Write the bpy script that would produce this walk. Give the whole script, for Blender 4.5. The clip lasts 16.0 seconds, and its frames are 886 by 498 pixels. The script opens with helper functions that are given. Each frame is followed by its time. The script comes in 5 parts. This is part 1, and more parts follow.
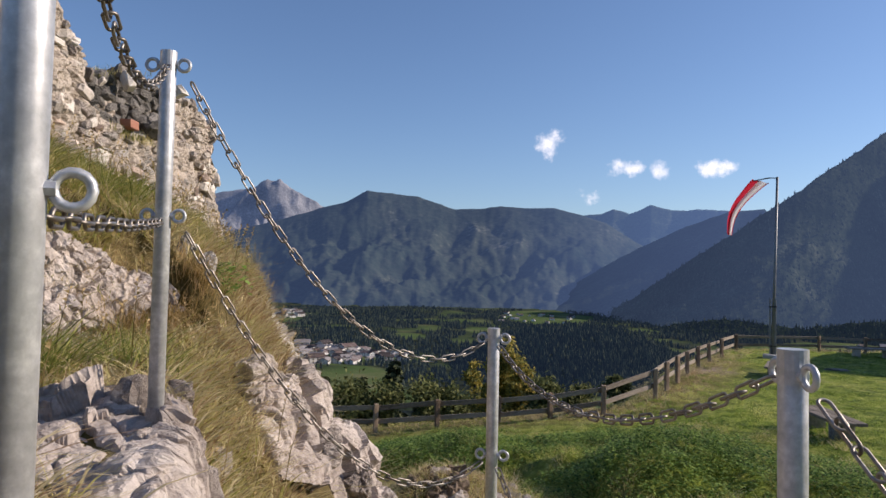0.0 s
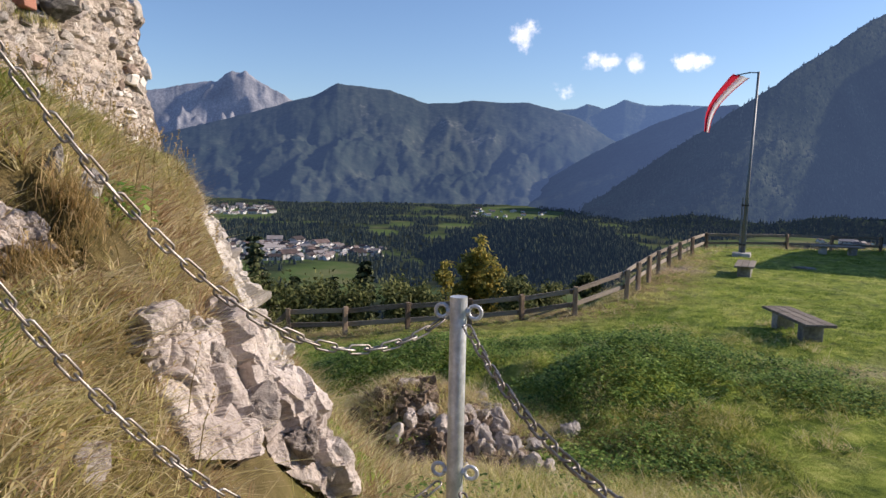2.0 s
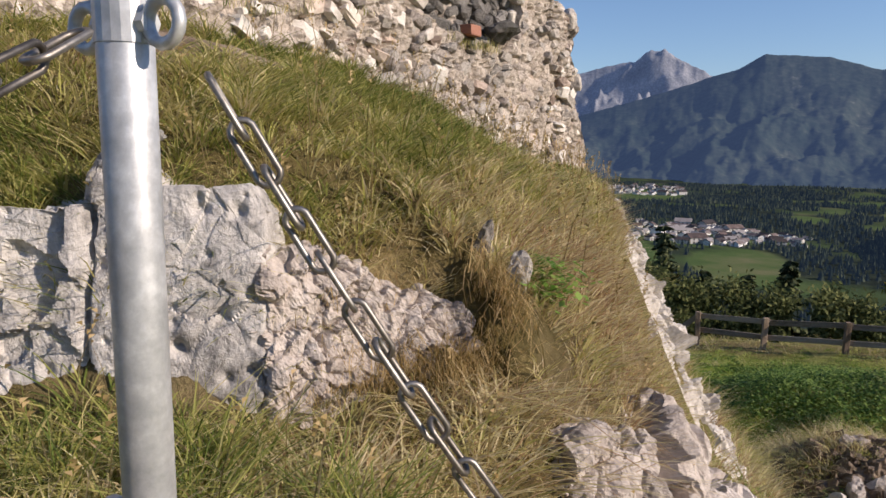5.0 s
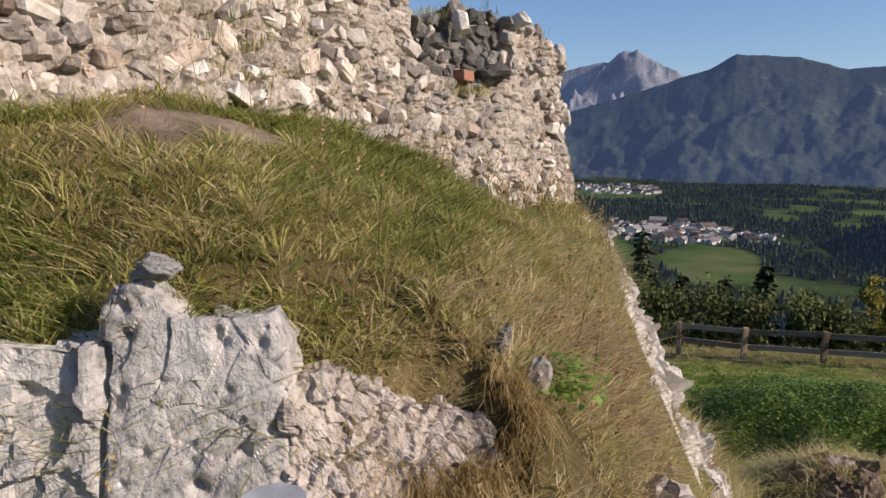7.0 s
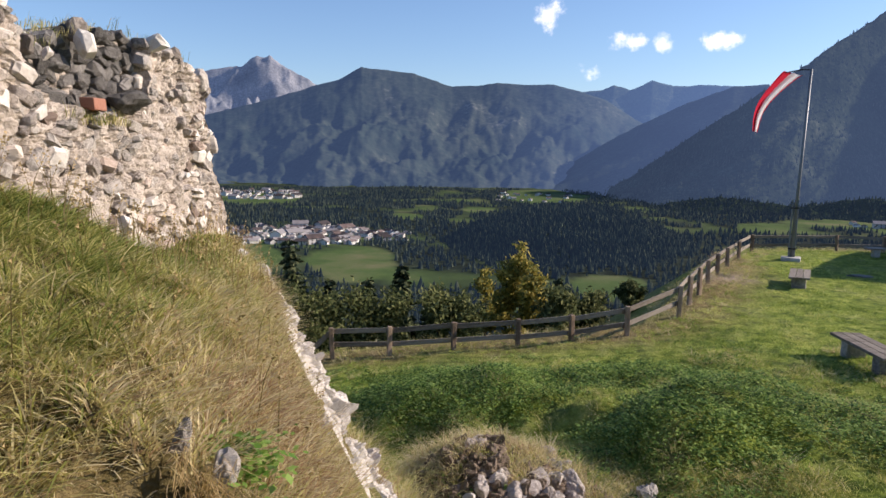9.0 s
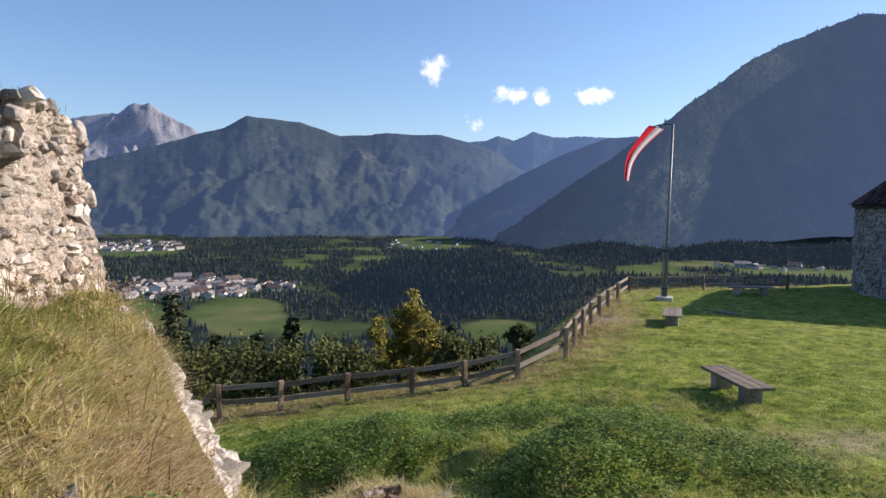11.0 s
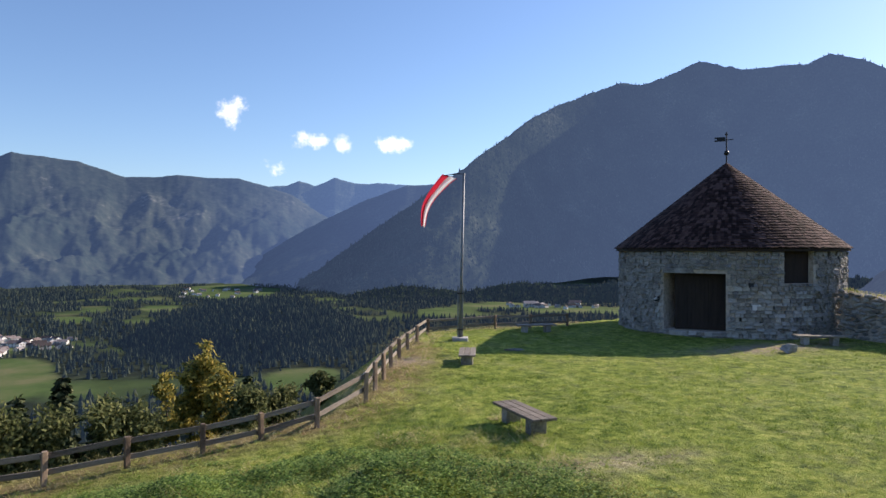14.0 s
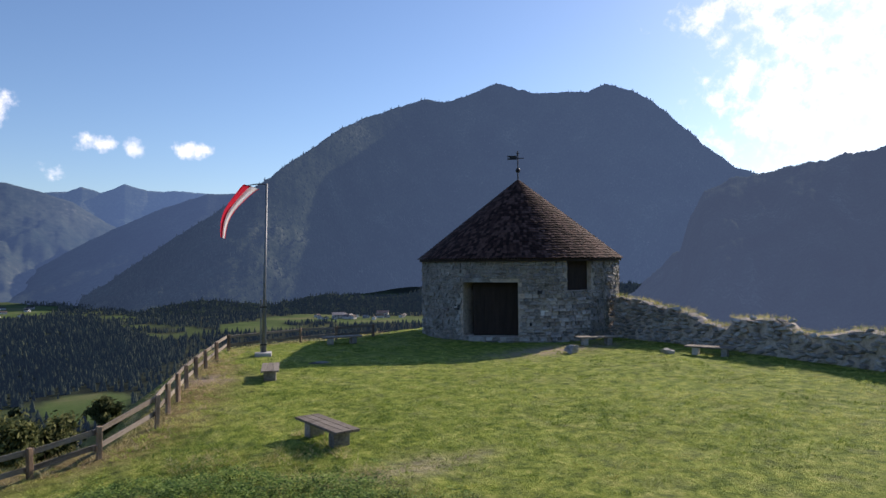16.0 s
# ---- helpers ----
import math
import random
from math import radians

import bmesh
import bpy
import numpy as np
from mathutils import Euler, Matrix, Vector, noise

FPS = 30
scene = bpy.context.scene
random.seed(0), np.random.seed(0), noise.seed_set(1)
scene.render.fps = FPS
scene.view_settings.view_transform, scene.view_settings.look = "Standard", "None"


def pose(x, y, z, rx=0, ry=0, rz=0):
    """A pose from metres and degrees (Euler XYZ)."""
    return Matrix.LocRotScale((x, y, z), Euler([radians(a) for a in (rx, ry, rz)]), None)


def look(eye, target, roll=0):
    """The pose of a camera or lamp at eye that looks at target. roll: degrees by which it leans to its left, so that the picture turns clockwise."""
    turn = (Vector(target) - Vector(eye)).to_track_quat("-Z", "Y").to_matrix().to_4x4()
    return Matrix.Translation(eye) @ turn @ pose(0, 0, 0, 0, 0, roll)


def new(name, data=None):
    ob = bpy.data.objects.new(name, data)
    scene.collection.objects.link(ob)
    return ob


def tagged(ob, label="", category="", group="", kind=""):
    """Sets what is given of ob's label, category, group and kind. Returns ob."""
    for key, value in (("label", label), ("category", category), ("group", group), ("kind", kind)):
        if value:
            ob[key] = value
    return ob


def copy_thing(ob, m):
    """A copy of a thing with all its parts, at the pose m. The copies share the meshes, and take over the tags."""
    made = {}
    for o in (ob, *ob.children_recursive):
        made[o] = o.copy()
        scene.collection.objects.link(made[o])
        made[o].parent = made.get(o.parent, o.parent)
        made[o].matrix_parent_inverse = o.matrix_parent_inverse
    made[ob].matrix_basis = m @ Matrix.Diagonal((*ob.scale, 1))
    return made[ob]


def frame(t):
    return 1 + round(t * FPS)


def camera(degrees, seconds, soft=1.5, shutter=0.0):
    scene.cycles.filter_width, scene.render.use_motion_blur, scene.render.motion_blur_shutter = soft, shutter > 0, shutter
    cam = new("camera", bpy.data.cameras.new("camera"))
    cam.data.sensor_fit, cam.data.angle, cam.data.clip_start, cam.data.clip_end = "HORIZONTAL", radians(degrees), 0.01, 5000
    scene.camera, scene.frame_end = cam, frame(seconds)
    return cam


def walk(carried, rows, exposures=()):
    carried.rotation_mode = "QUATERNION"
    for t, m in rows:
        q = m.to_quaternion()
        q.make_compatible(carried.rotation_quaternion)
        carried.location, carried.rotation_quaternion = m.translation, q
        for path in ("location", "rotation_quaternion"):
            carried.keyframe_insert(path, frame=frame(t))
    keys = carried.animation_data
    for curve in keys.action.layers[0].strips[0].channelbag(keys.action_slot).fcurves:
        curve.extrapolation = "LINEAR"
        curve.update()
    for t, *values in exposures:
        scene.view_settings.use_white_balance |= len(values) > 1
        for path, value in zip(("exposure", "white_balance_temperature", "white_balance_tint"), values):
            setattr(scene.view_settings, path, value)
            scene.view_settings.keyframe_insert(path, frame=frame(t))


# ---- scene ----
cam = camera(66.0, 16.0)
PATH = [
    (0, (0.963, -1.389, 3.773), (0.756, 0.599, 3.853), 1.2),
    (0.5, (0.996, -1.172, 3.798), (0.876, 0.825, 3.787), 1.2),
    (1, (1.008, -0.916, 3.87), (0.89, 1.078, 3.773), 1.2),
    (1.5, (0.984, -0.748, 3.881), (0.865, 1.242, 3.721), 1.2),
    (2, (0.955, -0.574, 3.897), (0.835, 1.41, 3.675), 1.2),
    (2.5, (0.959, -0.319, 3.937), (0.771, 1.657, 3.693), 1.0),
    (3, (0.936, -0.147, 4.061), (0.683, 1.82, 3.805), 1.0),
    (3.5, (0.76, -0.043, 4.093), (0.081, 1.819, 3.821), 1.0),
    (4, (0.626, 0.038, 4.184), (-0.403, 1.728, 3.896), 0.7),
    (4.5, (0.564, 0.108, 4.207), (-0.622, 1.691, 3.908), 0.8),
    (7, (0.345, 0.102, 4.621), (-0.787, 1.724, 4.325), 0.4),
    (7.5, (0.262, 0.156, 4.67), (-0.565, 1.953, 4.378), 0.6),
    (8, (0.214, 0.2, 4.778), (-0.323, 2.105, 4.492), 0.9),
    (8.5, (0.208, 0.185, 4.826), (-0.11, 2.14, 4.55), 0.8),
    (9, (0.209, 0.135, 4.864), (0.019, 2.108, 4.593), 0.8),
    (9.5, (0.206, 0.065, 4.894), (0.118, 2.048, 4.654), 0.8),
    (12, (0.254, -0.018, 4.898), (0.488, 1.967, 4.827), 0.1),
    (12.5, (0.285, -0.028, 4.905), (0.589, 1.949, 4.856), 0.1),
    (13, (0.305, -0.015, 4.89), (0.719, 1.941, 4.862), 0.1),
    (13.5, (0.34, -0.013, 4.882), (0.883, 1.913, 4.874), 0.0),
    (14, (0.352, -0.067, 4.897), (1.036, 1.812, 4.903), -0.0),
    (14.5, (0.349, -0.119, 4.912), (1.166, 1.706, 4.93), -0.1),
    (15, (0.36, -0.169, 4.914), (1.313, 1.589, 4.941), -0.2),
    (15.5, (0.412, -0.199, 4.933), (1.476, 1.494, 4.965), -0.4),
    (16, (0.429, -0.272, 4.935), (1.605, 1.346, 4.971), -0.5),
]
walk(cam, [(t, look(eye, target, roll)) for t, eye, target, roll in PATH], [(t, e + 0.08, 6550, 18) for t, e in ((0.0, 0.04), (1.0, 0.14), (2.0, 0.28), (3.6, 0.32), (4.5, 0.16), (7.0, 0.04), (8.0, 0.2), (8.6, 0.4), (9.3, 0.38), (12.5, 0.46), (14.5, 0.48), (15.2, 0.38), (16.0, 0.18))])

# ---- light ----
SUN_AZ, SUN_EL = 76.0, 27.0
sun_dir = Vector((math.sin(radians(SUN_AZ)) * math.cos(radians(SUN_EL)), math.cos(radians(SUN_AZ)) * math.cos(radians(SUN_EL)), math.sin(radians(SUN_EL))))
lamp = bpy.data.lights.new("sun", "SUN")
lamp.energy, lamp.angle, lamp.color = 5.0, radians(0.6), (1.0, 0.90, 0.74)
sun = new("sun", lamp)
sun.matrix_world = look(tuple(sun_dir * 80), (0, 0, 0))


def sky_way(az, el):
    a, e = radians(az), radians(el)
    return (math.sin(a) * math.cos(e), math.cos(a) * math.cos(e), math.sin(e))


# fair-weather clouds: azimuth, elevation, half width and half height in degrees, density
CLOUDS = [(2.8, 11.2, 1.3, 1.5, 1.0), (8.9, 9.0, 1.6, 1.0, 1.0), (11.7, 8.8, 0.9, 0.9, 0.8), (16.0, 8.9, 1.9, 0.8, 1.0),
          # the wide white ones also paint in the glow round the sun
          (6.0, 6.9, 1.2, 0.8, 1.0), (66.0, 12.5, 10.0, 7.5, 1.0), (76.0, 18.0, 18.0, 13.0, 1.0),
          (61.0, 18.5, 6.0, 3.5, 0.9)]


def make_world():
    w = bpy.data.worlds.new("alpine_sky")
    scene.world = w
    w.use_nodes = True
    nt = w.node_tree
    nt.nodes.clear()
    N, L = nt.nodes.new, nt.links.new
    out, bg, sky = N("ShaderNodeOutputWorld"), N("ShaderNodeBackground"), N("ShaderNodeTexSky")
    sky.sky_type, sky.sun_disc = "NISHITA", False
    sky.sun_elevation, sky.sun_rotation = radians(SUN_EL), radians(SUN_AZ)
    sky.altitude, sky.air_density, sky.dust_density, sky.ozone_density = 900, 1.15, 0.7, 5.0
    bg.inputs["Strength"].default_value = 0.117
    geo = N("ShaderNodeTexCoord")
    noise_a = N("ShaderNodeTexNoise")
    noise_a.inputs["Scale"].default_value, noise_a.inputs["Detail"].default_value, noise_a.inputs["Roughness"].default_value = 34, 7, 0.62
    L(geo.outputs["Generated"], noise_a.inputs["Vector"])
    total = None
    for az, el, wd, ht, dens in CLOUDS:
        way, right = Vector(sky_way(az, el)), Vector((math.cos(radians(az)), -math.sin(radians(az)), 0))
        up = right.cross(way) * -1 if right.cross(way).z < 0 else right.cross(way)
        dots = []
        for v, s in ((right, wd), (up, ht)):
            d = N("ShaderNodeVectorMath")
            d.operation = "DOT_PRODUCT"
            d.inputs[1].default_value = v / math.sin(radians(s))
            L(geo.outputs["Generated"], d.inputs[0])
            sub = N("ShaderNodeMath")
            sub.operation = "SUBTRACT"
            sub.inputs[1].default_value = way.dot(v) / math.sin(radians(s))
            L(d.outputs["Value"], sub.inputs[0])
            sq = N("ShaderNodeMath")
            sq.operation = "POWER"
            sq.inputs[1].default_value = 2
            ab = N("ShaderNodeMath")
            ab.operation = "ABSOLUTE"
            L(sub.outputs[0], ab.inputs[0])
            L(ab.outputs[0], sq.inputs[0])
            dots.append(sq)
        add = N("ShaderNodeMath")
        add.operation = "ADD"
        L(dots[0].outputs[0], add.inputs[0])
        L(dots[1].outputs[0], add.inputs[1])
        front = N("ShaderNodeVectorMath")
        front.operation = "DOT_PRODUCT"
        front.inputs[1].default_value = way
        L(geo.outputs["Generated"], front.inputs[0])
        inside = N("ShaderNodeMath")
        inside.operation = "SUBTRACT"
        inside.inputs[0].default_value = 1.0
        L(add.outputs[0], inside.inputs[1])
        lump = N("ShaderNodeMath")
        lump.operation = "MULTIPLY_ADD"
        lump.inputs[1].default_value, lump.inputs[2].default_value = 4.4, -2.35
        L(noise_a.outputs["Fac"], lump.inputs[0])
        mix = N("ShaderNodeMath")
        mix.operation = "ADD"
        L(inside.outputs[0], mix.inputs[0])
        L(lump.outputs[0], mix.inputs[1])
        ramp = N("ShaderNodeMapRange")
        ramp.interpolation_type = "SMOOTHSTEP"
        ramp.inputs["From Min"].default_value, ramp.inputs["From Max"].default_value = 0.0, 1.5
        ramp.inputs["To Max"].default_value = dens
        L(mix.outputs[0], ramp.inputs["Value"])
        gate = N("ShaderNodeMath")
        gate.operation = "GREATER_THAN"
        gate.inputs[1].default_value = 0.5
        L(front.outputs["Value"], gate.inputs[0])
        keep = N("ShaderNodeMath")
        keep.operation = "MULTIPLY"
        L(ramp.outputs[0], keep.inputs[0])
        L(gate.outputs[0], keep.inputs[1])
        if total is None:
            total = keep
        else:
            mx = N("ShaderNodeMath")
            mx.operation = "MAXIMUM"
            L(total.outputs[0], mx.inputs[0])
            L(keep.outputs[0], mx.inputs[1])
            total = mx
    white = N("ShaderNodeMix")
    white.data_type = "RGBA"
    L(total.outputs[0], white.inputs["Factor"])
    L(sky.outputs["Color"], white.inputs[6])
    white.inputs[7].default_value = (9.6, 9.6, 9.9, 1)
    L(white.outputs[2], bg.inputs["Color"])
    L(bg.outputs[0], out.inputs[0])


make_world()


# ---- materials ----
def hexa(c, f=1.0):
    return (c[0] * f, c[1] * f, c[2] * f, 1.0)


def mat(name, colors, scale=4.0, fine=40.0, rough=0.85, bump=0.3, bump_scale=None, metal=0.0, dist=0.02, per_object=0.0, per_island=0.0, spec=0.3, stretch=None):
    """Two scales of noise between the colours, with fine relief; a share of the lightness varies per object or island."""
    m = bpy.data.materials.new(name)
    m.use_nodes = True
    nt = m.node_tree
    N, L = nt.nodes.new, nt.links.new
    b = nt.nodes["Principled BSDF"]
    b.inputs["Roughness"].default_value, b.inputs["Metallic"].default_value = rough, metal
    b.inputs["Specular IOR Level"].default_value = spec
    tc = N("ShaderNodeTexCoord")
    src = tc.outputs["Object"]
    if stretch:
        mp = N("ShaderNodeMapping")
        mp.inputs["Scale"].default_value = stretch
        L(src, mp.inputs["Vector"])
        src = mp.outputs[0]
    big, small = N("ShaderNodeTexNoise"), N("ShaderNodeTexNoise")
    big.inputs["Scale"].default_value, big.inputs["Detail"].default_value, big.inputs["Roughness"].default_value = scale, 5, 0.6
    small.inputs["Scale"].default_value, small.inputs["Detail"].default_value, small.inputs["Roughness"].default_value = fine, 6, 0.65
    L(src, big.inputs["Vector"])
    L(src, small.inputs["Vector"])
    mixf = N("ShaderNodeMix")
    mixf.inputs["Factor"].default_value = 0.45
    L(big.outputs["Fac"], mixf.inputs[2])
    L(small.outputs["Fac"], mixf.inputs[3])
    fac = mixf.outputs[0]
    for share, node, sock in ((per_object, "ShaderNodeObjectInfo", "Random"), (per_island, "ShaderNodeNewGeometry", "Random Per Island")):
        if share:
            info, ma = N(node), N("ShaderNodeMath")
            ma.operation = "MULTIPLY_ADD"
            ma.inputs[1].default_value = share
            sb = N("ShaderNodeMath")
            sb.operation = "SUBTRACT"
            sb.inputs[1].default_value = 0.5 * share
            L(info.outputs[sock], ma.inputs[0])
            L(fac, ma.inputs[2])
            L(ma.outputs[0], sb.inputs[0])
            fac = sb.outputs[0]
    ramp = N("ShaderNodeValToRGB")
    els = ramp.color_ramp.elements
    n = len(colors)
    for i, c in enumerate(colors):
        pos = 0.30 + 0.40 * i / max(1, n - 1)
        e = els[i] if i < 2 else els.new(pos)
        e.position, e.color = pos, hexa(c)
    L(fac, ramp.inputs["Fac"])
    L(ramp.outputs["Color"], b.inputs["Base Color"])
    if bump:
        bp, bn = N("ShaderNodeBump"), N("ShaderNodeTexNoise")
        bn.inputs["Scale"].default_value, bn.inputs["Detail"].default_value = bump_scale or fine, 8
        bn.inputs["Roughness"].default_value = 0.65
        L(src, bn.inputs["Vector"])
        bp.inputs["Strength"].default_value, bp.inputs["Distance"].default_value = bump, dist
        L(bn.outputs["Fac"], bp.inputs["Height"])
        L(bp.outputs["Normal"], b.inputs["Normal"])
    return m


LIME = [(0.10, 0.088, 0.08), (0.33, 0.30, 0.27), (0.48, 0.43, 0.38), (0.60, 0.56, 0.52)]
M_STONE = mat("limestone", LIME, 3.0, 30, 0.9, 0.7, 28, per_object=0.22, dist=0.015)
M_ROCK = mat("weathered_rock", [(0.13, 0.12, 0.115), (0.46, 0.43, 0.405), (0.68, 0.64, 0.605), (0.78, 0.745, 0.705)], 2.2, 22, 0.92, 0.9, 18, dist=0.03, per_object=0.1)
M_RUBBLE = mat("rubble_limestone", [(0.18, 0.155, 0.135), (0.42, 0.375, 0.33), (0.57, 0.51, 0.45), (0.68, 0.635, 0.58)], 3.0, 24, 0.9, 0.8, 26, per_island=0.5, dist=0.02)
M_PINKRUBBLE = mat("pink_rubble_limestone", [(0.18, 0.135, 0.11), (0.45, 0.35, 0.285), (0.61, 0.50, 0.42), (0.70, 0.62, 0.54)], 3.0, 24, 0.9, 0.8, 26, per_island=0.5, dist=0.02)
M_PINK = mat("reddish_rock", [(0.11, 0.088, 0.078), (0.35, 0.295, 0.26), (0.54, 0.47, 0.42), (0.66, 0.60, 0.55)], 2.6, 26, 0.92, 0.9, 20, dist=0.03, per_object=0.15)
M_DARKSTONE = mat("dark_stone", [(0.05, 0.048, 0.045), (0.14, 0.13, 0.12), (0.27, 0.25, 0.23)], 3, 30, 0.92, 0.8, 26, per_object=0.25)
M_MORTAR = mat("old_mortar", [(0.17, 0.14, 0.115), (0.48, 0.41, 0.345), (0.64, 0.565, 0.495)], 5, 40, 0.95, 0.9, 30, dist=0.03)
M_BRICK = mat("red_brick", [(0.28, 0.12, 0.08), (0.42, 0.21, 0.15)], 6, 50, 0.9, 0.5)
M_TOWER = mat("tower_stone", [(0.13, 0.122, 0.112), (0.33, 0.31, 0.285), (0.52, 0.49, 0.455)], 1.5, 14, 0.92, 0.7, 12, per_object=0.30, dist=0.02)
M_SHINGLE = mat("roof_shingle", [(0.022, 0.011, 0.010), (0.055, 0.028, 0.024), (0.12, 0.068, 0.058)], 1.2, 18, 0.92, 0.5, per_island=0.5, dist=0.01, spec=0.12)
M_DOOR = mat("dark_door_wood", [(0.018, 0.013, 0.011), (0.05, 0.035, 0.028)], 4, 30, 0.8, 0.4, stretch=(1, 1, 0.15))
M_WOOD = mat("grey_weathered_wood", [(0.09, 0.075, 0.06), (0.22, 0.185, 0.15), (0.34, 0.30, 0.25)], 5, 45, 0.85, 0.6, per_object=0.2, stretch=(0.25, 1.5, 1.5))
M_POSTWOOD = mat("brown_fence_wood", [(0.10, 0.07, 0.05), (0.27, 0.19, 0.13), (0.42, 0.32, 0.23)], 5, 45, 0.85, 0.6, per_object=0.25, stretch=(1.2, 1.2, 0.4))
M_STEEL = mat("galvanised_steel", [(0.34, 0.35, 0.36), (0.52, 0.53, 0.54), (0.80, 0.81, 0.82)], 22, 70, 0.46, 0.12, metal=0.5, dist=0.004)
M_CHAIN = mat("galvanised_chain", [(0.13, 0.115, 0.10), (0.24, 0.215, 0.19), (0.38, 0.36, 0.33)], 20, 90, 0.48, 0.1, metal=0.9, dist=0.002, per_object=0.2)
M_POLE = mat("flagpole_grey", [(0.16, 0.17, 0.18), (0.25, 0.26, 0.27)], 3, 30, 0.5, 0.1, metal=0.4)
M_SIGN = mat("white_plate", [(0.72, 0.71, 0.68), (0.80, 0.79, 0.76)], 3, 30, 0.6, 0.0)
M_IRON = mat("dark_iron", [(0.02, 0.02, 0.022), (0.05, 0.05, 0.055)], 6, 40, 0.5, 0.2, metal=0.6)


def blade_mat(name, colors, rough=0.7, trans=0.45):
    m = mat(name, colors, 0.9, 5, rough, 0.0, per_island=0.55, spec=0.25)
    b = m.node_tree.nodes["Principled BSDF"]
    tr, mx, out = m.node_tree.nodes.new("ShaderNodeBsdfTranslucent"), m.node_tree.nodes.new("ShaderNodeMixShader"), m.node_tree.nodes["Material Output"]
    ramp = [n for n in m.node_tree.nodes if n.type == "VALTORGB"][0]
    m.node_tree.links.new(ramp.outputs[0], tr.inputs[0])
    mx.inputs[0].default_value = trans
    m.node_tree.links.new(b.outputs[0], mx.inputs[1])
    m.node_tree.links.new(tr.outputs[0], mx.inputs[2])
    m.node_tree.links.new(mx.outputs[0], out.inputs[0])
    return m


def turf_mat(name, stops, share=0.34, trans=0.42):
    """Grass whose colour runs along the stops by the tuft's own dryness, with a spread from blade to blade."""
    m = blade_mat(name, [(0.1, 0.12, 0.03), (0.3, 0.3, 0.1)], 0.65, trans)
    nt = m.node_tree
    ramp = [n for n in nt.nodes if n.type == "VALTORGB"][0]
    els = ramp.color_ramp.elements
    for i, (at, c) in enumerate(stops):
        e = els[i] if i < 2 else els.new(at)
        e.position, e.color = at, hexa(c)
    attr, info, ma = (nt.nodes.new(k) for k in ("ShaderNodeAttribute", "ShaderNodeNewGeometry", "ShaderNodeMath"))
    attr.attribute_name = "dryness"
    ma.operation = "MULTIPLY_ADD"
    ma.inputs[1].default_value = share
    nt.links.new(info.outputs["Random Per Island"], ma.inputs[0])
    nt.links.new(attr.outputs["Fac"], ma.inputs[2])
    nt.links.new(ma.outputs[0], ramp.inputs["Fac"])
    return m


M_TURF = turf_mat("mixed_turf", [(0.0, (0.06, 0.095, 0.02)), (0.22, (0.17, 0.22, 0.045)), (0.42, (0.37, 0.37, 0.10)), (0.62, (0.58, 0.50, 0.22)), (0.84, (0.70, 0.60, 0.38)), (1.0, (0.38, 0.25, 0.14))], 0.46)
M_LAWNTURF = turf_mat("lawn_turf", [(0.0, (0.05, 0.10, 0.015)), (0.3, (0.18, 0.27, 0.042)), (0.6, (0.40, 0.48, 0.10)), (0.9, (0.60, 0.59, 0.20))], 0.4)
M_BANKGRASS = blade_mat("bank_grass", [(0.09, 0.125, 0.026), (0.23, 0.255, 0.06), (0.42, 0.40, 0.15), (0.64, 0.55, 0.29)])
M_RED = blade_mat("red_cloth", [(0.55, 0.02, 0.04), (0.72, 0.04, 0.07)], 0.8, 0.5)
M_WHITE = blade_mat("white_cloth", [(0.74, 0.70, 0.72), (0.84, 0.82, 0.82)], 0.8, 0.5)
M_DRY = blade_mat("dry_grass", [(0.22, 0.17, 0.06), (0.44, 0.32, 0.14), (0.62, 0.46, 0.25)])
M_NETTLE = blade_mat("nettle_leaf", [(0.035, 0.08, 0.014), (0.13, 0.24, 0.042), (0.36, 0.47, 0.12)], 0.6)
M_WEED = blade_mat("weed_leaf", [(0.10, 0.20, 0.03), (0.22, 0.36, 0.07), (0.36, 0.50, 0.13)], 0.6)
M_SPRUCE = mat("spruce_needles", [(0.010, 0.020, 0.010), (0.022, 0.042, 0.018), (0.05, 0.07, 0.03)], 0.3, 3, 0.9, 0.0, per_island=0.6)
M_NEARSPRUCE = mat("near_spruce_needles", [(0.022, 0.036, 0.014), (0.05, 0.068, 0.026), (0.11, 0.12, 0.05)], 0.6, 4, 0.85, 0.0, per_island=0.6)
M_AUTUMN = blade_mat("autumn_leaf", [(0.11, 0.12, 0.03), (0.28, 0.26, 0.05), (0.50, 0.38, 0.08)])
M_BUSH = blade_mat("dark_bush_leaf", [(0.04, 0.055, 0.017), (0.10, 0.12, 0.038), (0.20, 0.21, 0.08)], 0.9, 0.3)
M_EARTH = mat("stony_earth", [(0.07, 0.05, 0.036), (0.17, 0.125, 0.09), (0.30, 0.235, 0.18)], 5, 40, 0.95, 0.9, 30, dist=0.03)
M_BARK = mat("bark", [(0.035, 0.026, 0.02), (0.09, 0.07, 0.055)], 6, 40, 0.95, 0.6)
M_ROOF = mat("village_roof", [(0.05, 0.040, 0.040), (0.12, 0.082, 0.074), (0.19, 0.15, 0.14), (0.26, 0.24, 0.24)], 0.2, 2, 0.8, 0.0, per_object=0.9)
M_PLASTER = mat("village_plaster", [(0.50, 0.48, 0.46), (0.80, 0.79, 0.77)], 0.1, 1, 0.9, 0.0, per_object=0.7)


# ---- helpers for meshes ----
def mesh_from(name, verts, faces, material=None, smooth=False):
    me = bpy.data.meshes.new(name)
    verts = np.asarray(verts, dtype=np.float32).reshape(-1, 3)
    if isinstance(faces, np.ndarray):
        k = faces.shape[1]
        me.vertices.add(len(verts))
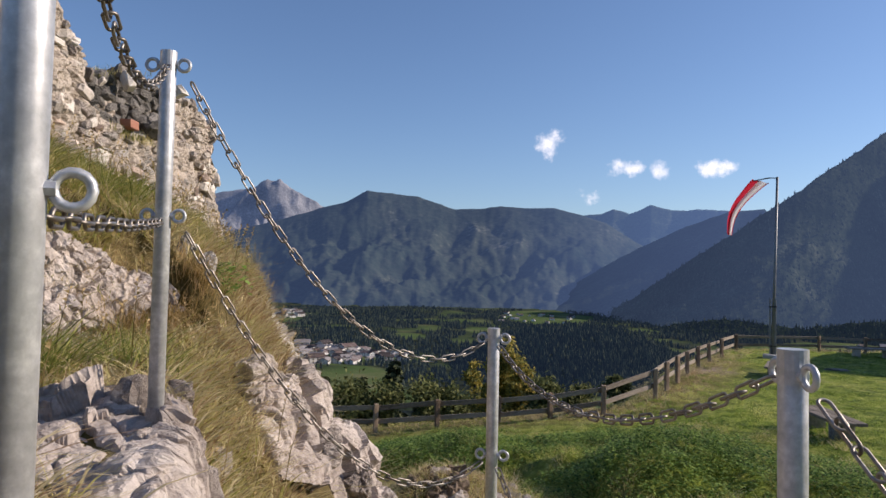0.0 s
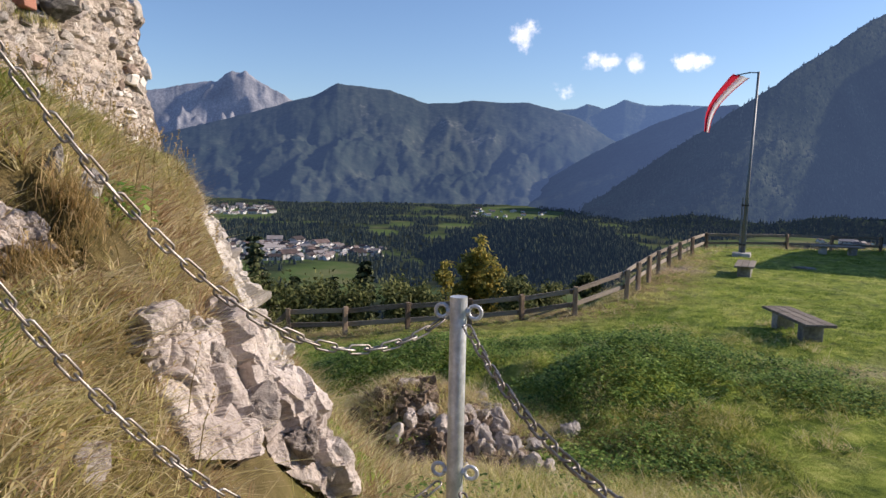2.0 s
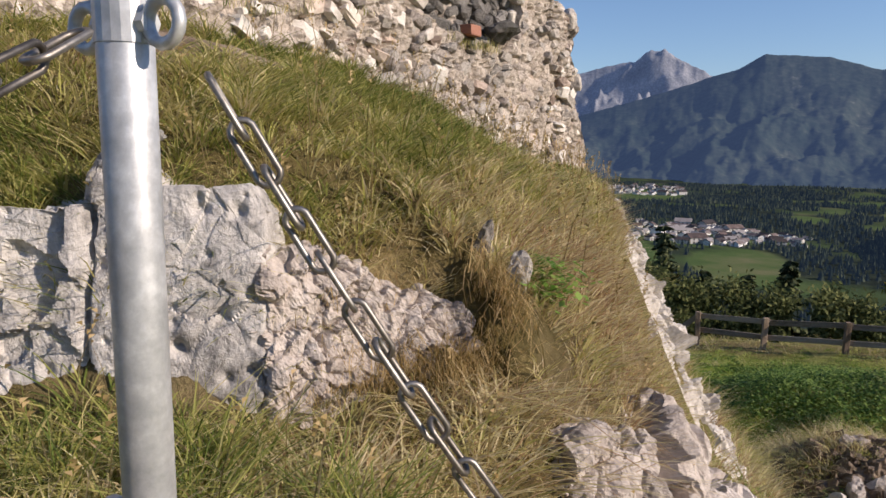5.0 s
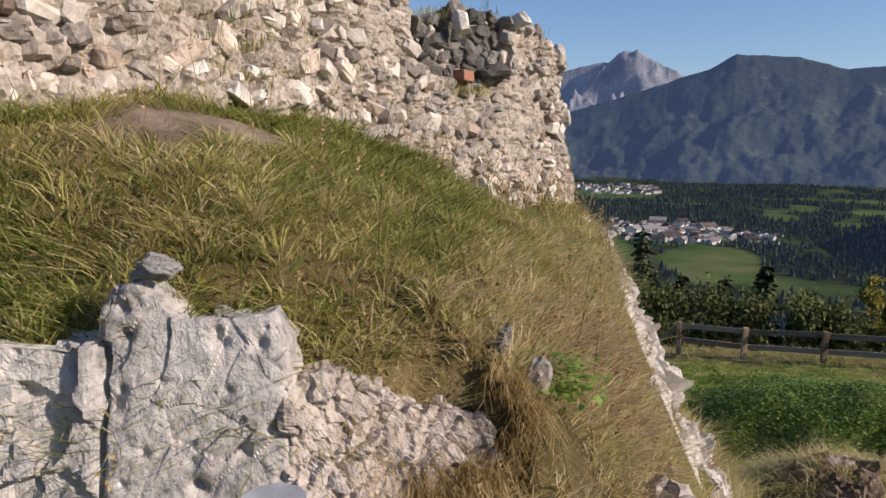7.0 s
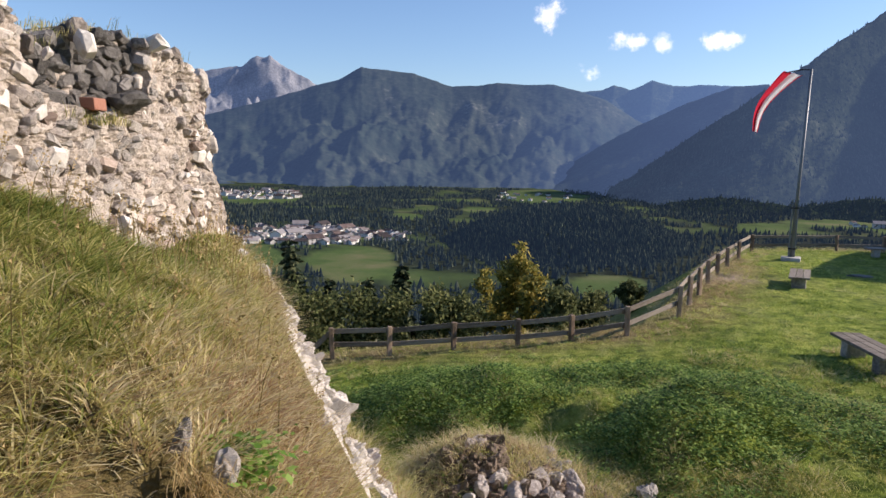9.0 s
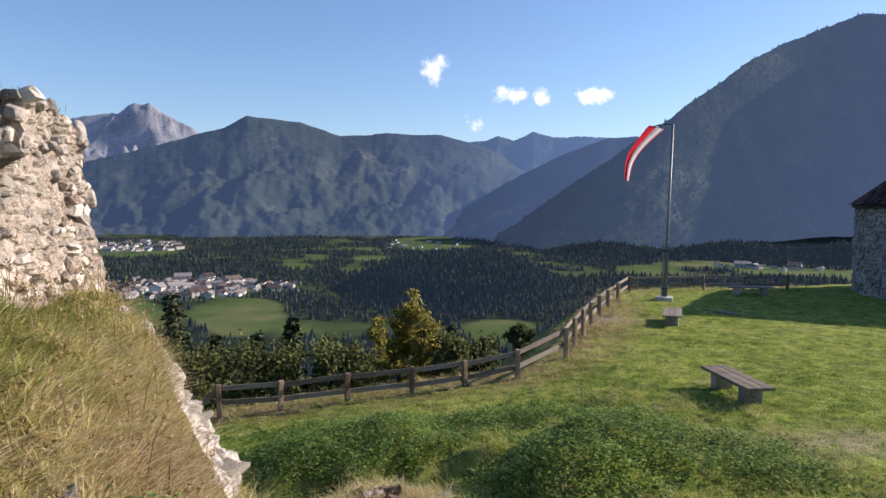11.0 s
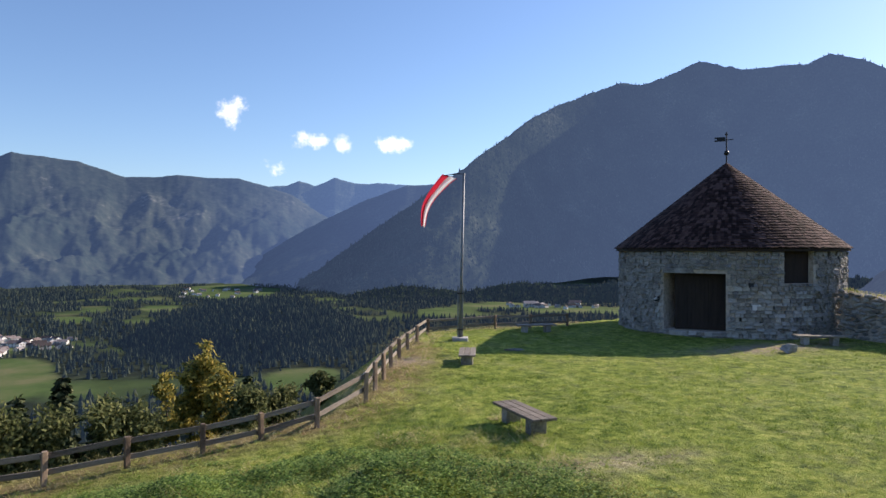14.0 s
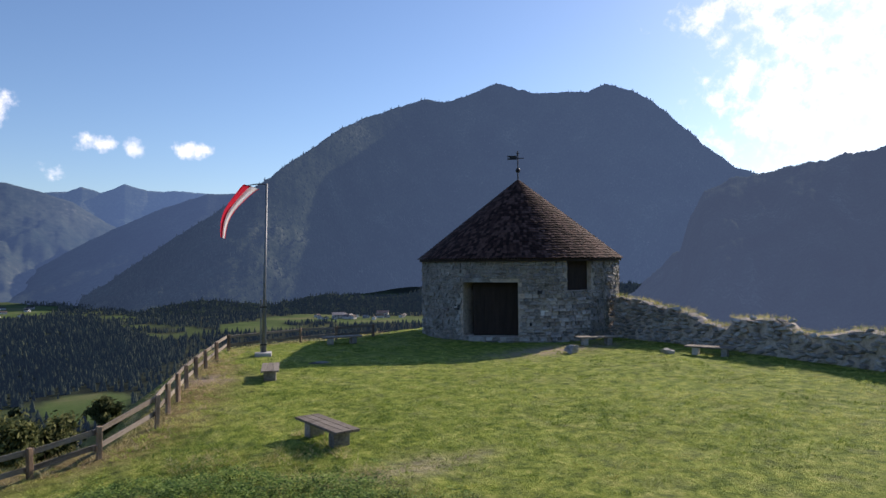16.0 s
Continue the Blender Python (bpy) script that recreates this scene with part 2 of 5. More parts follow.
        me.vertices.foreach_set("co", verts.ravel())
        me.loops.add(faces.size)
        me.loops.foreach_set("vertex_index", faces.astype(np.int32).ravel())
        me.polygons.add(len(faces))
        me.polygons.foreach_set("loop_start", np.arange(0, faces.size, k, dtype=np.int32))
        me.polygons.foreach_set("loop_total", np.full(len(faces), k, dtype=np.int32))
        me.update(calc_edges=True)
    else:
        me.from_pydata([tuple(map(float, v)) for v in verts], [], faces)
    if material:
        me.materials.append(material)
    me.polygons.foreach_set("use_smooth", np.full(len(me.polygons), smooth))
    me.validate()
    return me


def part(name, bm, material, parent=None, label="", smooth=False):
    """Links a bmesh or a mesh as one object under a thing or a part."""
    if isinstance(bm, bpy.types.Mesh):
        me = bm
    else:
        me = bpy.data.meshes.new(name)
        bm.normal_update()
        bm.to_mesh(me)
        bm.free()
        me.materials.append(material)
        me.polygons.foreach_set("use_smooth", np.full(len(me.polygons), smooth))
    ob = new(name, me)
    if parent:
        ob.parent = parent
    if label:
        ob["label"] = label
    return ob


def empty(name, loc, label, category, group="", kind="", rz=0.0):
    ob = new(name)
    ob.empty_display_size = 0.1
    ob.matrix_world = pose(*loc, 0, 0, rz)
    return tagged(ob, label, category, group, kind)


def box_bm(size, at=(0, 0, 0), bevel=0.0, bm=None, turn=None, jitter=0.0):
    bm = bm or bmesh.new()
    got = bmesh.ops.create_cube(bm, size=1.0)["verts"]
    m = Matrix.Translation(at) @ (turn or Matrix()) @ Matrix.Diagonal((*size, 1))
    bmesh.ops.transform(bm, matrix=m, verts=got)
    if jitter:
        for v in got:
            v.co += Vector((random.uniform(-1, 1), random.uniform(-1, 1), random.uniform(-1, 1))) * jitter
    if bevel:
        bmesh.ops.bevel(bm, geom=list({e for v in got for e in v.link_edges}), offset=bevel, segments=2, affect="EDGES", profile=0.6)
    return bm


def tube_bm(points, radius, sides=10, bm=None, radii=None, cap=True):
    """A tube along the points."""
    bm = bm or bmesh.new()
    rings = []
    pts = [Vector(p) for p in points]
    for i, p in enumerate(pts):
        d = (pts[min(i + 1, len(pts) - 1)] - pts[max(i - 1, 0)]).normalized()
        a = d.orthogonal().normalized() if abs(d.z) > 0.98 else d.cross(Vector((0, 0, 1))).normalized()
        b = d.cross(a)
        r = radii[i] if radii else radius
        rings.append([bm.verts.new(p + r * (math.cos(t) * a + math.sin(t) * b)) for t in (2 * math.pi * k / sides for k in range(sides))])
    for r0, r1 in zip(rings, rings[1:]):
        for k in range(sides):
            bm.faces.new((r0[k], r0[(k + 1) % sides], r1[(k + 1) % sides], r1[k]))
    if cap:
        bm.faces.new(rings[0][::-1])
        bm.faces.new(rings[-1])
    bmesh.ops.recalc_face_normals(bm, faces=bm.faces)
    return bm


def lattice(x, y, z, seed=0):
    return noise.noise(Vector((x + seed * 17.3, y - seed * 9.1, z + seed * 5.7)))


def vnoise(x, y, seed=0):
    """Smooth value noise on arrays."""
    xi, yi = np.floor(x).astype(np.int64), np.floor(y).astype(np.int64)
    fx, fy = x - xi, y - yi
    fx, fy = fx * fx * (3 - 2 * fx), fy * fy * (3 - 2 * fy)

    def h(a, b):
        n = (a * 374761393 + b * 668265263 + seed * 974711) & 0x7FFFFFFF
        n = ((n ^ (n >> 13)) * 1274126177) & 0x7FFFFFFF
        return ((n ^ (n >> 16)) & 0xFFFF) / 65535.0

    top = h(xi, yi) * (1 - fx) + h(xi + 1, yi) * fx
    low = h(xi, yi + 1) * (1 - fx) + h(xi + 1, yi + 1) * fx
    return top * (1 - fy) + low * fy


def fbm(x, y, octaves=4, seed=0, gain=0.5):
    total, amp, out = 0.0, 1.0, 0.0
    for o in range(octaves):
        out = out + amp * vnoise(x * 2**o + 13.7 * o, y * 2**o - 7.9 * o, seed + o)
        total, amp = total + amp, amp * gain
    return out / total


def worley(P, seed):
    """For each point the nearest and second distance to a jittered lattice, and three random numbers of its cell."""
    base = np.floor(P).astype(np.int64)
    f1, f2 = np.full(len(P), 9.0), np.full(len(P), 9.0)
    rnd, off = np.zeros((len(P), 3)), np.zeros((len(P), 3))

    def h(c, k):
        n = (c[:, 0] * 73856093 ^ c[:, 1] * 19349663 ^ c[:, 2] * 83492791 ^ (seed * 31 + k) * 2654435) & 0x7FFFFFFF
        n = ((n ^ (n >> 13)) * 1274126177) & 0x7FFFFFFF
        return ((n ^ (n >> 16)) & 0xFFFF) / 65535.0

    for dx in (-1, 0, 1):
        for dy in (-1, 0, 1):
            for dz in (-1, 0, 1):
                c = base + (dx, dy, dz)
                q = c + np.stack([h(c, 1), h(c, 2), h(c, 3)], -1)
                d = np.linalg.norm(P - q, axis=1)
                first = d < f1
                f2 = np.where(first, f1, np.minimum(f2, d))
                f1 = np.where(first, d, f1)
                rnd[first] = np.stack([h(c, 4), h(c, 5), h(c, 6)], -1)[first]
                off[first] = (P - q)[first]
    return f1, f2, rnd, off


def broken(P, cell, seed, crack=0.5):
    """Relief of broken rock: tilted blocks parted by uneven cracks, at two sizes, with a fine grain."""
    warp = np.array([noise.turbulence_vector(Vector(p) * (0.8 / cell) + Vector((seed, 0, 0)), 3, False) for p in P])
    grain = np.array([noise.fractal(Vector(p) * (1.6 / cell), 0.6, 2.2, 6) for p in P])
    part_of = np.clip(0.5 + 1.6 * warp[:, 0], 0, 1)
    out = 0.0
    for k, (c, a) in enumerate(((cell, 1.0), (cell * 0.42, 0.5))):
        f1, f2, rnd, off = worley(P / c + 50 + 0.42 * warp, seed + 7 * k)
        tilt = (off * (rnd * 2 - 1)).sum(1)
        out = out + a * ((rnd[:, 0] - 0.5) * 1.1 + 0.9 * tilt - crack * part_of * np.clip(1 - (f2 - f1) / 0.14, 0, 1))
    return out + 0.26 * grain


# ---- the lie of the land ----
EDGE = [(-9.0, 19.5), (-5.2, 20.8), (4.2, 21.4), (5.9, 23.0), (13.2, 39.0), (24.0, 40.5), (38.0, 44.5), (46, 34), (41, 20), (38, 6), (34, -14), (0, -22), (-14, -12), (-12, 8)]
VALLEY = -130.0


def signed_out(x, y):
    """Distance outside the edge of the hilltop (negative within)."""
    best, inside = np.full(np.shape(x), 1e9), np.zeros(np.shape(x), bool)
    for (ax, ay), (bx, by) in zip(EDGE, EDGE[1:] + EDGE[:1]):
        ex, ey = bx - ax, by - ay
        t = np.clip(((x - ax) * ex + (y - ay) * ey) / (ex * ex + ey * ey), 0, 1)
        best = np.minimum(best, np.hypot(x - ax - t * ex, y - ay - t * ey))
        cross = (ay > y) != (by > y)
        inside ^= cross & (x < (bx - ax) * (y - ay) / (by - ay + 1e-12) + ax)
    return np.where(inside, -best, best)


def smax(a, b, k):
    return 0.5 * (a + b + np.sqrt((a - b) ** 2 + k * k))


def bank_u(x, y):
    xc = np.interp(y, [-8, -1.4, -0.82, 0.33, 1.4, 2.6, 5.5, 6.3, 7.5, 9, 14], [0.9, 0.65, 0.6, 0.13, -0.28, -0.36, -1.36, -1.78, -2.38, -3.2, -6.5])
    return xc - x


def bank_z(x, y):
    u = bank_u(x, y)
    far = np.interp(u, [-6, -3, -1.5, -0.9, -0.45, 0, 0.4, 0.8, 1.6, 2.5, 7], [-3, -0.8, 1.0, 1.6, 2.15, 3.0, 3.72, 4.1, 4.5, 4.85, 5.3])
    near = np.interp(u, [-6, -3, -1.2, -0.35, -0.05, 0.05, 0.4, 0.9, 1.6, 2.5, 7], [-3, -0.5, 2.2, 2.45, 3.05, 3.36, 3.62, 4.1, 4.5, 4.85, 5.3])
    w = np.clip((y - 0.5) / 0.9, 0, 1)
    both = near * (1 - w) + far * w
    v = -0.68 * (x + 1.1) + 0.73 * (y - 1.35)
    cap = np.interp(v, [-6, -0.12, 0.06, 0.2, 0.6, 1.2, 2.0, 3.2, 9], [3.2, 3.38, 3.6, 4.08, 4.34, 4.7, 4.95, 6, 9])
    v2 = -0.91 * (x + 1.138) + 0.42 * (y - 1.42)
    cap2 = np.interp(v2, [-6, -0.1, 0.0, 0.07, 0.16, 0.4, 1.5, 3], [3.4, 3.42, 3.46, 3.74, 3.9, 4.15, 9, 9]) + 3 * np.clip((y - 2.05) / 0.3, 0, 1)
    return np.minimum(both, np.minimum(cap, cap2)) - 1.1 * np.maximum(0, y - 7.9) - 0.42 * np.clip((y - 3.8) / 1.2, 0, 1) * np.clip((u - 0.6) / 0.8, 0, 1)


def height(x, y):
    x, y = np.asarray(x, float), np.asarray(y, float)
    lawn = -0.11 * np.log1p(np.exp(np.clip(8 - x, -30, 30)))
    lawn = lawn + 0.10 * (fbm(x * 0.25, y * 0.25, 3, 3) - 0.5) + 0.11 * (fbm(x * 0.9, y * 0.9, 3, 6) - 0.5)
    for mx, my, mr, mh in ((4.8, 13.2, 2.2, 0.6), (-0.7, 15.6, 2.4, 0.5), (2.9, 11.9, 1.6, 0.3), (-0.3, 10.0, 1.7, 1.25)):
        lawn = lawn + mh * np.exp(-((x - mx) ** 2 + (y - my) ** 2) / mr**2)
    lump = np.exp(-(((x - 2.2) / 5.0) ** 2 + ((y - 13.8) / 3.4) ** 2))
    lawn = lawn + lump * (0.9 * (fbm(x * 0.55, y * 0.55, 2, 41) - 0.5) + 0.45 * (fbm(x * 1.7, y * 1.7, 2, 42) - 0.5))
    out = signed_out(x, y)
    drop = 0.16 * np.clip(out, 0, 1.0) + 0.72 * np.maximum(out - 1.0, 0)
    top = lawn - drop
    r = np.hypot(x - 0.7, y + 0.3)
    knoll = 2.62 - 0.37 * np.maximum(0, r - 1.0) + 0.06 * (fbm(x * 1.3, y * 1.3, 3, 5) - 0.5)
    near = smax(smax(top, knoll, 0.25), bank_z(x, y) - drop, 0.12)
    rough = np.clip(bank_u(x, y) + 1.5, 0, 1) * np.clip(9 - np.hypot(x, y), 0, 1)
    near = near + rough * 0.22 * (fbm(x * 2.2, y * 2.2, 4, 8) - 0.5)
    far = VALLEY + 14 * (fbm(x / 420, y / 420, 3, 21) - 0.5) + 22 * np.clip((np.hypot(x, y) - 1800) / 1500, 0, 2)
    return np.maximum(near, far)


def ground_at(x, y):
    return float(height(np.array([x]), np.array([y]))[0])


def field_mask(x, y):
    """Where the valley is meadow rather than wood."""
    r, az = np.hypot(x, y), np.degrees(np.arctan2(x, y))
    m = np.zeros(np.shape(x))
    for a, d, wa, wd in ((-13.0, 880, 3.6, 150), (-21.2, 930, 2.4, 95), (-17, 1150, 5.5, 130), (-20.5, 2050, 3.4, 190), (2.6, 2250, 3.6, 330), (8.5, 740, 3.0, 85),
                         (20.5, 1500, 2.6, 90), (25, 1660, 4.0, 120), (31, 1600, 4.5, 130), (37, 1580, 3.5, 200), (-8.5, 1500, 1.5, 70), (-30, 1500, 6, 500), (-2.4, 1720, 1.6, 90)):
        m = np.maximum(m, 1.25 - ((az - a) / wa) ** 2 - ((r - d) / wd) ** 2)
    return m + 1.15 * (fbm(x / 110, y / 110, 4, 33) - 0.5)


def make_ground():
    az = np.radians(np.concatenate([np.arange(-76, 78, 0.42), np.arange(78, 284, 4.0)]))
    r = np.concatenate([[0.05], 0.3 * 1.0235 ** np.arange(0, 415)])
    r = r[r < 4700]
    n, k = len(r), len(az)
    R, A = np.meshgrid(r, az, indexing="ij")
    X, Y = 0.4 + R * np.sin(A), R * np.cos(A)
    Z = height(X, Y)
    verts = np.stack([X, Y, Z], -1).reshape(-1, 3)
    i, j = np.meshgrid(np.arange(n - 1), np.arange(k), indexing="ij")
    j2 = (j + 1) % k
    faces = np.stack([i * k + j, i * k + j2, (i + 1) * k + j2, (i + 1) * k + j], -1).reshape(-1, 4)[:, ::-1]
    me = mesh_from("ground", verts, faces, M_GROUND, True)
    x, y = verts[:, 0], verts[:, 1]
    rr = np.hypot(x, y)
    u = bank_u(x, y)
    out = signed_out(x, y)
    near = (rr < 120).astype(float)
    dry = np.clip(u + 1.2, 0, 1) * (rr < 14) + np.exp(-((out + 0.3) / 1.6) ** 2) * (x < 12) + 0.6 * np.clip((out - 1) / 3, 0, 1)
    dry = np.clip(dry + 0.6 * (fbm(x * 0.6, y * 0.6, 3, 12) - 0.55), 0, 1) * near
    path = np.exp(-((np.hypot(x - 9.3, y - 29.2)) / 1.0) ** 2) + np.exp(-(((x - 27.5) / 4.5) ** 2 + ((y - 26.6) / 1.3) ** 2)) + 0.6 * np.exp(-(((x - 9.5) / 2.5) ** 2 + ((y - 13.4) / 0.7) ** 2))
    path = path + 1.3 * np.exp(-(((x + 2.4) / 0.32) ** 2)) * np.exp(-((y - 2.1) / 0.55) ** 2) + 1.3 * np.exp(-((np.hypot(x - 0.4, y - 9.6)) / 1.9) ** 2) + 1.2 * np.clip((0.25 - u) * 3, 0, 1) * (np.hypot(x - 0.9, y + 0.6) < 1.3)
    earth = np.clip(path + 0.5 * (fbm(x * 1.7, y * 1.7, 4, 14) - 0.5), 0, 1) * near
    field = np.clip(field_mask(x, y) * 3, 0, 1) * (1 - near)
    col = np.stack([dry, earth, field, near], -1).astype(np.float32)
    at = me.attributes.new("zone", "FLOAT_COLOR", "POINT")
    at.data.foreach_set("color", col.ravel())
    tagged(new("ground", me), "hilltop lawn and rough grass above a wide valley", "ground", kind="structure")


def ground_material():
    m = bpy.data.materials.new("ground")
    m.use_nodes = True
    nt = m.node_tree
    N, L = nt.nodes.new, nt.links.new
    b = nt.nodes["Principled BSDF"]
    b.inputs["Roughness"].default_value = 0.95
    b.inputs["Specular IOR Level"].default_value = 0.1
    geo = N("ShaderNodeNewGeometry")
    at = N("ShaderNodeAttribute")
    at.attribute_name = "zone"
    sep = N("ShaderNodeSeparateColor")
    L(at.outputs["Color"], sep.inputs[0])

    def tone(colors, scale, detail=6):
        n, r = N("ShaderNodeTexNoise"), N("ShaderNodeValToRGB")
        n.inputs["Scale"].default_value, n.inputs["Detail"].default_value, n.inputs["Roughness"].default_value = scale, detail, 0.68
        L(geo.outputs["Position"], n.inputs["Vector"])
        for i, c in enumerate(colors):
            p = 0.32 + 0.36 * i / (len(colors) - 1)
            e = r.color_ramp.elements[i] if i < 2 else r.color_ramp.elements.new(p)
            e.position, e.color = p, hexa(c)
        L(n.outputs["Fac"], r.inputs["Fac"])
        return r.outputs["Color"]

    def blend(fac, a, c):
        x = N("ShaderNodeMix")
        x.data_type = "RGBA"
        L(fac, x.inputs["Factor"])
        L(a, x.inputs[6])
        L(c, x.inputs[7])
        return x.outputs[2]

    green = tone([(0.04, 0.07, 0.011), (0.12, 0.17, 0.024), (0.24, 0.29, 0.05), (0.40, 0.40, 0.11)], 2.2, 12)
    dry = tone([(0.09, 0.075, 0.028), (0.20, 0.155, 0.065), (0.33, 0.25, 0.125)], 2.5, 9)
    earth = tone([(0.19, 0.14, 0.105), (0.36, 0.275, 0.215), (0.48, 0.395, 0.32)], 5, 9)
    # woods toned down: the mountains' shadow on the valley is in this colour
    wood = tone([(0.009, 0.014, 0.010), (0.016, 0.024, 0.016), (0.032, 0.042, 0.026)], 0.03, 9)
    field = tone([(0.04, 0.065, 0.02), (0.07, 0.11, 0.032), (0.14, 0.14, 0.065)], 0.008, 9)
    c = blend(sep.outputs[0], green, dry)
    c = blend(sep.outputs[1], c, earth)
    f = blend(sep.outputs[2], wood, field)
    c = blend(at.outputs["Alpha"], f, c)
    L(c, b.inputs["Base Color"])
    bp, bn = N("ShaderNodeBump"), N("ShaderNodeTexNoise")
    bn.inputs["Scale"].default_value, bn.inputs["Detail"].default_value, bn.inputs["Roughness"].default_value = 9, 9, 0.7
    L(geo.outputs["Position"], bn.inputs["Vector"])
    bp.inputs["Strength"].default_value, bp.inputs["Distance"].default_value = 0.9, 0.13
    L(bn.outputs["Fac"], bp.inputs["Height"])
    L(bp.outputs["Normal"], b.inputs["Normal"])
    return m


M_GROUND = ground_material()
make_ground()


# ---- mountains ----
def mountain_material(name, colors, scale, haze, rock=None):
    """Wooded slopes; distance haze is painted in as emission, stronger towards the sun."""
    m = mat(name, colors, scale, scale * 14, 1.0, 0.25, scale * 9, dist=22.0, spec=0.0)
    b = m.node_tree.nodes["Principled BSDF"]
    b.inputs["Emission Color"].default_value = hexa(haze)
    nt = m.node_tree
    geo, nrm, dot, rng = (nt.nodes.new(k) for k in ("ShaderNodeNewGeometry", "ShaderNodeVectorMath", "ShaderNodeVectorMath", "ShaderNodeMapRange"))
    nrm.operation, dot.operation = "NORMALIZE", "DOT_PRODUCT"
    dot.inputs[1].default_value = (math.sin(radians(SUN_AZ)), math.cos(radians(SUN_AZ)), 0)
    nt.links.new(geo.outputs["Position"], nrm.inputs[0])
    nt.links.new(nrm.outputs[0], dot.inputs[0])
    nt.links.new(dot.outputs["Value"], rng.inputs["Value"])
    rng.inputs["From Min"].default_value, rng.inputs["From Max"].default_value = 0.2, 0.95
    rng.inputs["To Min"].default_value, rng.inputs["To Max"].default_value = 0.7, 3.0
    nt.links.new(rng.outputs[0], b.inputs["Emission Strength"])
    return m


def mountain(name, label, crest, R, foot, material, seed, bulge=1.0, ragged=0.12, gully=0.12, step=0.12, rows=54, trees=0.0, spots=None, back=0.0):
    """A range seen across the valley: crest as (azimuth, elevation in degrees), at the range R, its foot at the range foot."""
    a0, a1 = crest[0][0], crest[-1][0]
    az = np.arange(a0, a1 + step, step)
    el = np.interp(az, [c[0] for c in crest], [c[1] for c in crest])
    el = el + ragged * (fbm(az * 1.1, az * 0 + seed, 4, seed, 0.6) - 0.5) * 2 + 0.035 * ragged / 0.12 * (vnoise(az * 9, az * 0, seed + 5) - 0.5)
    w = np.clip((az - 18) / 20, 0, 1)
    w = back * w * w * (3 - 2 * w)
    R, foot = R + w, foot + w
    t = np.concatenate([np.linspace(0, 1, rows), [1.06, 1.2, 1.5]])
    T, A = np.meshgrid(t, az, indexing="ij")
    rng = foot + (R - foot) * np.minimum(T, 1) + (R * 0.35) * np.maximum(T - 1, 0)
    zc = 4.9 + R * np.tan(np.radians(el))[None, :]
    z0 = VALLEY - 25
    s = np.minimum(T, 1)
    prof = s ** bulge
    g = (fbm(A * 0.22 + s * 1.6, s * 3.5 - A * 0.05, 5, seed + 3, 0.5) - 0.5) * 2
    g2 = np.abs(fbm(A * 0.28 - s * 1.1, s * 2.6, 4, seed + 9) - 0.5) * 2
    z = z0 + (zc - z0) * prof
    z = z + (zc - z0) * (gully * g - gully * 0.9 * g2) * np.sin(np.pi * np.clip(s, 0, 1)) ** 0.8
    z = np.where(T > 1, zc - (zc - z0) * (T - 1) * 1.6, z)
    X, Y = rng * np.sin(np.radians(A)), rng * np.cos(np.radians(A))
    n, k = T.shape
    i, j = np.meshgrid(np.arange(n - 1), np.arange(k - 1), indexing="ij")
    faces = np.stack([i * k + j, (i + 1) * k + j, (i + 1) * k + j + 1, i * k + j + 1], -1).reshape(-1, 4)[:, ::-1]
    me = mesh_from(name, np.stack([X, Y, z], -1).reshape(-1, 3), faces, material, True)
    ob = tagged(new(name, me), label, "mountain", kind="structure")
    if trees:
        picks = np.random.RandomState(seed).rand(n, k)
        sel = (T <= 1.0) & (picks < trees)
        (SPOTS if spots is None else spots).append(np.stack([X[sel], Y[sel], z[sel]], -1))
    return ob


SPOTS, HILL_SPOTS = [], []
FOREST = [(0.012, 0.020, 0.018), (0.028, 0.042, 0.034), (0.05, 0.065, 0.045), (0.13, 0.13, 0.09)]
FARROCK = [(0.05, 0.06, 0.07), (0.16, 0.165, 0.18), (0.36, 0.35, 0.36)]
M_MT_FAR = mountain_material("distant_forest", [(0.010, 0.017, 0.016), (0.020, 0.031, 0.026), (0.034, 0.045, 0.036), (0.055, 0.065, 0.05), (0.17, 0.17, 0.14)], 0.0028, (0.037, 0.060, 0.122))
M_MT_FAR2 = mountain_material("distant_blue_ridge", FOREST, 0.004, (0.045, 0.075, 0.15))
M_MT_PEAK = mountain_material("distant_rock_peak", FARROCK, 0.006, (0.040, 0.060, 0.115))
# forest tones darkened to put the slopes' shade into the colour
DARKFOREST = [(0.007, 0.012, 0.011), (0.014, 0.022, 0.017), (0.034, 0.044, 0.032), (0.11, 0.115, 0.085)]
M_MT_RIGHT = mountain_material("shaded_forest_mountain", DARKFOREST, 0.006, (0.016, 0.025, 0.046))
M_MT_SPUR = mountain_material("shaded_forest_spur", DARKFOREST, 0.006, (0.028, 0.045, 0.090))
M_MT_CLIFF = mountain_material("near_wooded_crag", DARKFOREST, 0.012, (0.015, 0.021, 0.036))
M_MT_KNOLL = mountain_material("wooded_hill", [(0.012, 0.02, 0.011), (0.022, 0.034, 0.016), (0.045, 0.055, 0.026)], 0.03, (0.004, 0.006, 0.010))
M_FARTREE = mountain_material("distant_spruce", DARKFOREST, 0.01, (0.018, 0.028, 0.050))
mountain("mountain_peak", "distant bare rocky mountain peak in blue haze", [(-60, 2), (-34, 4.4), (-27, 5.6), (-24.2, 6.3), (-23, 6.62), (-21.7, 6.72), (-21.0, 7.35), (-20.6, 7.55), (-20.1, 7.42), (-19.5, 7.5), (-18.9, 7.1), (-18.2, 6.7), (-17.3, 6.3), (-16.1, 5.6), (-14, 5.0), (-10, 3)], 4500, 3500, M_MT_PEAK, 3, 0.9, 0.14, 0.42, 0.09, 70)
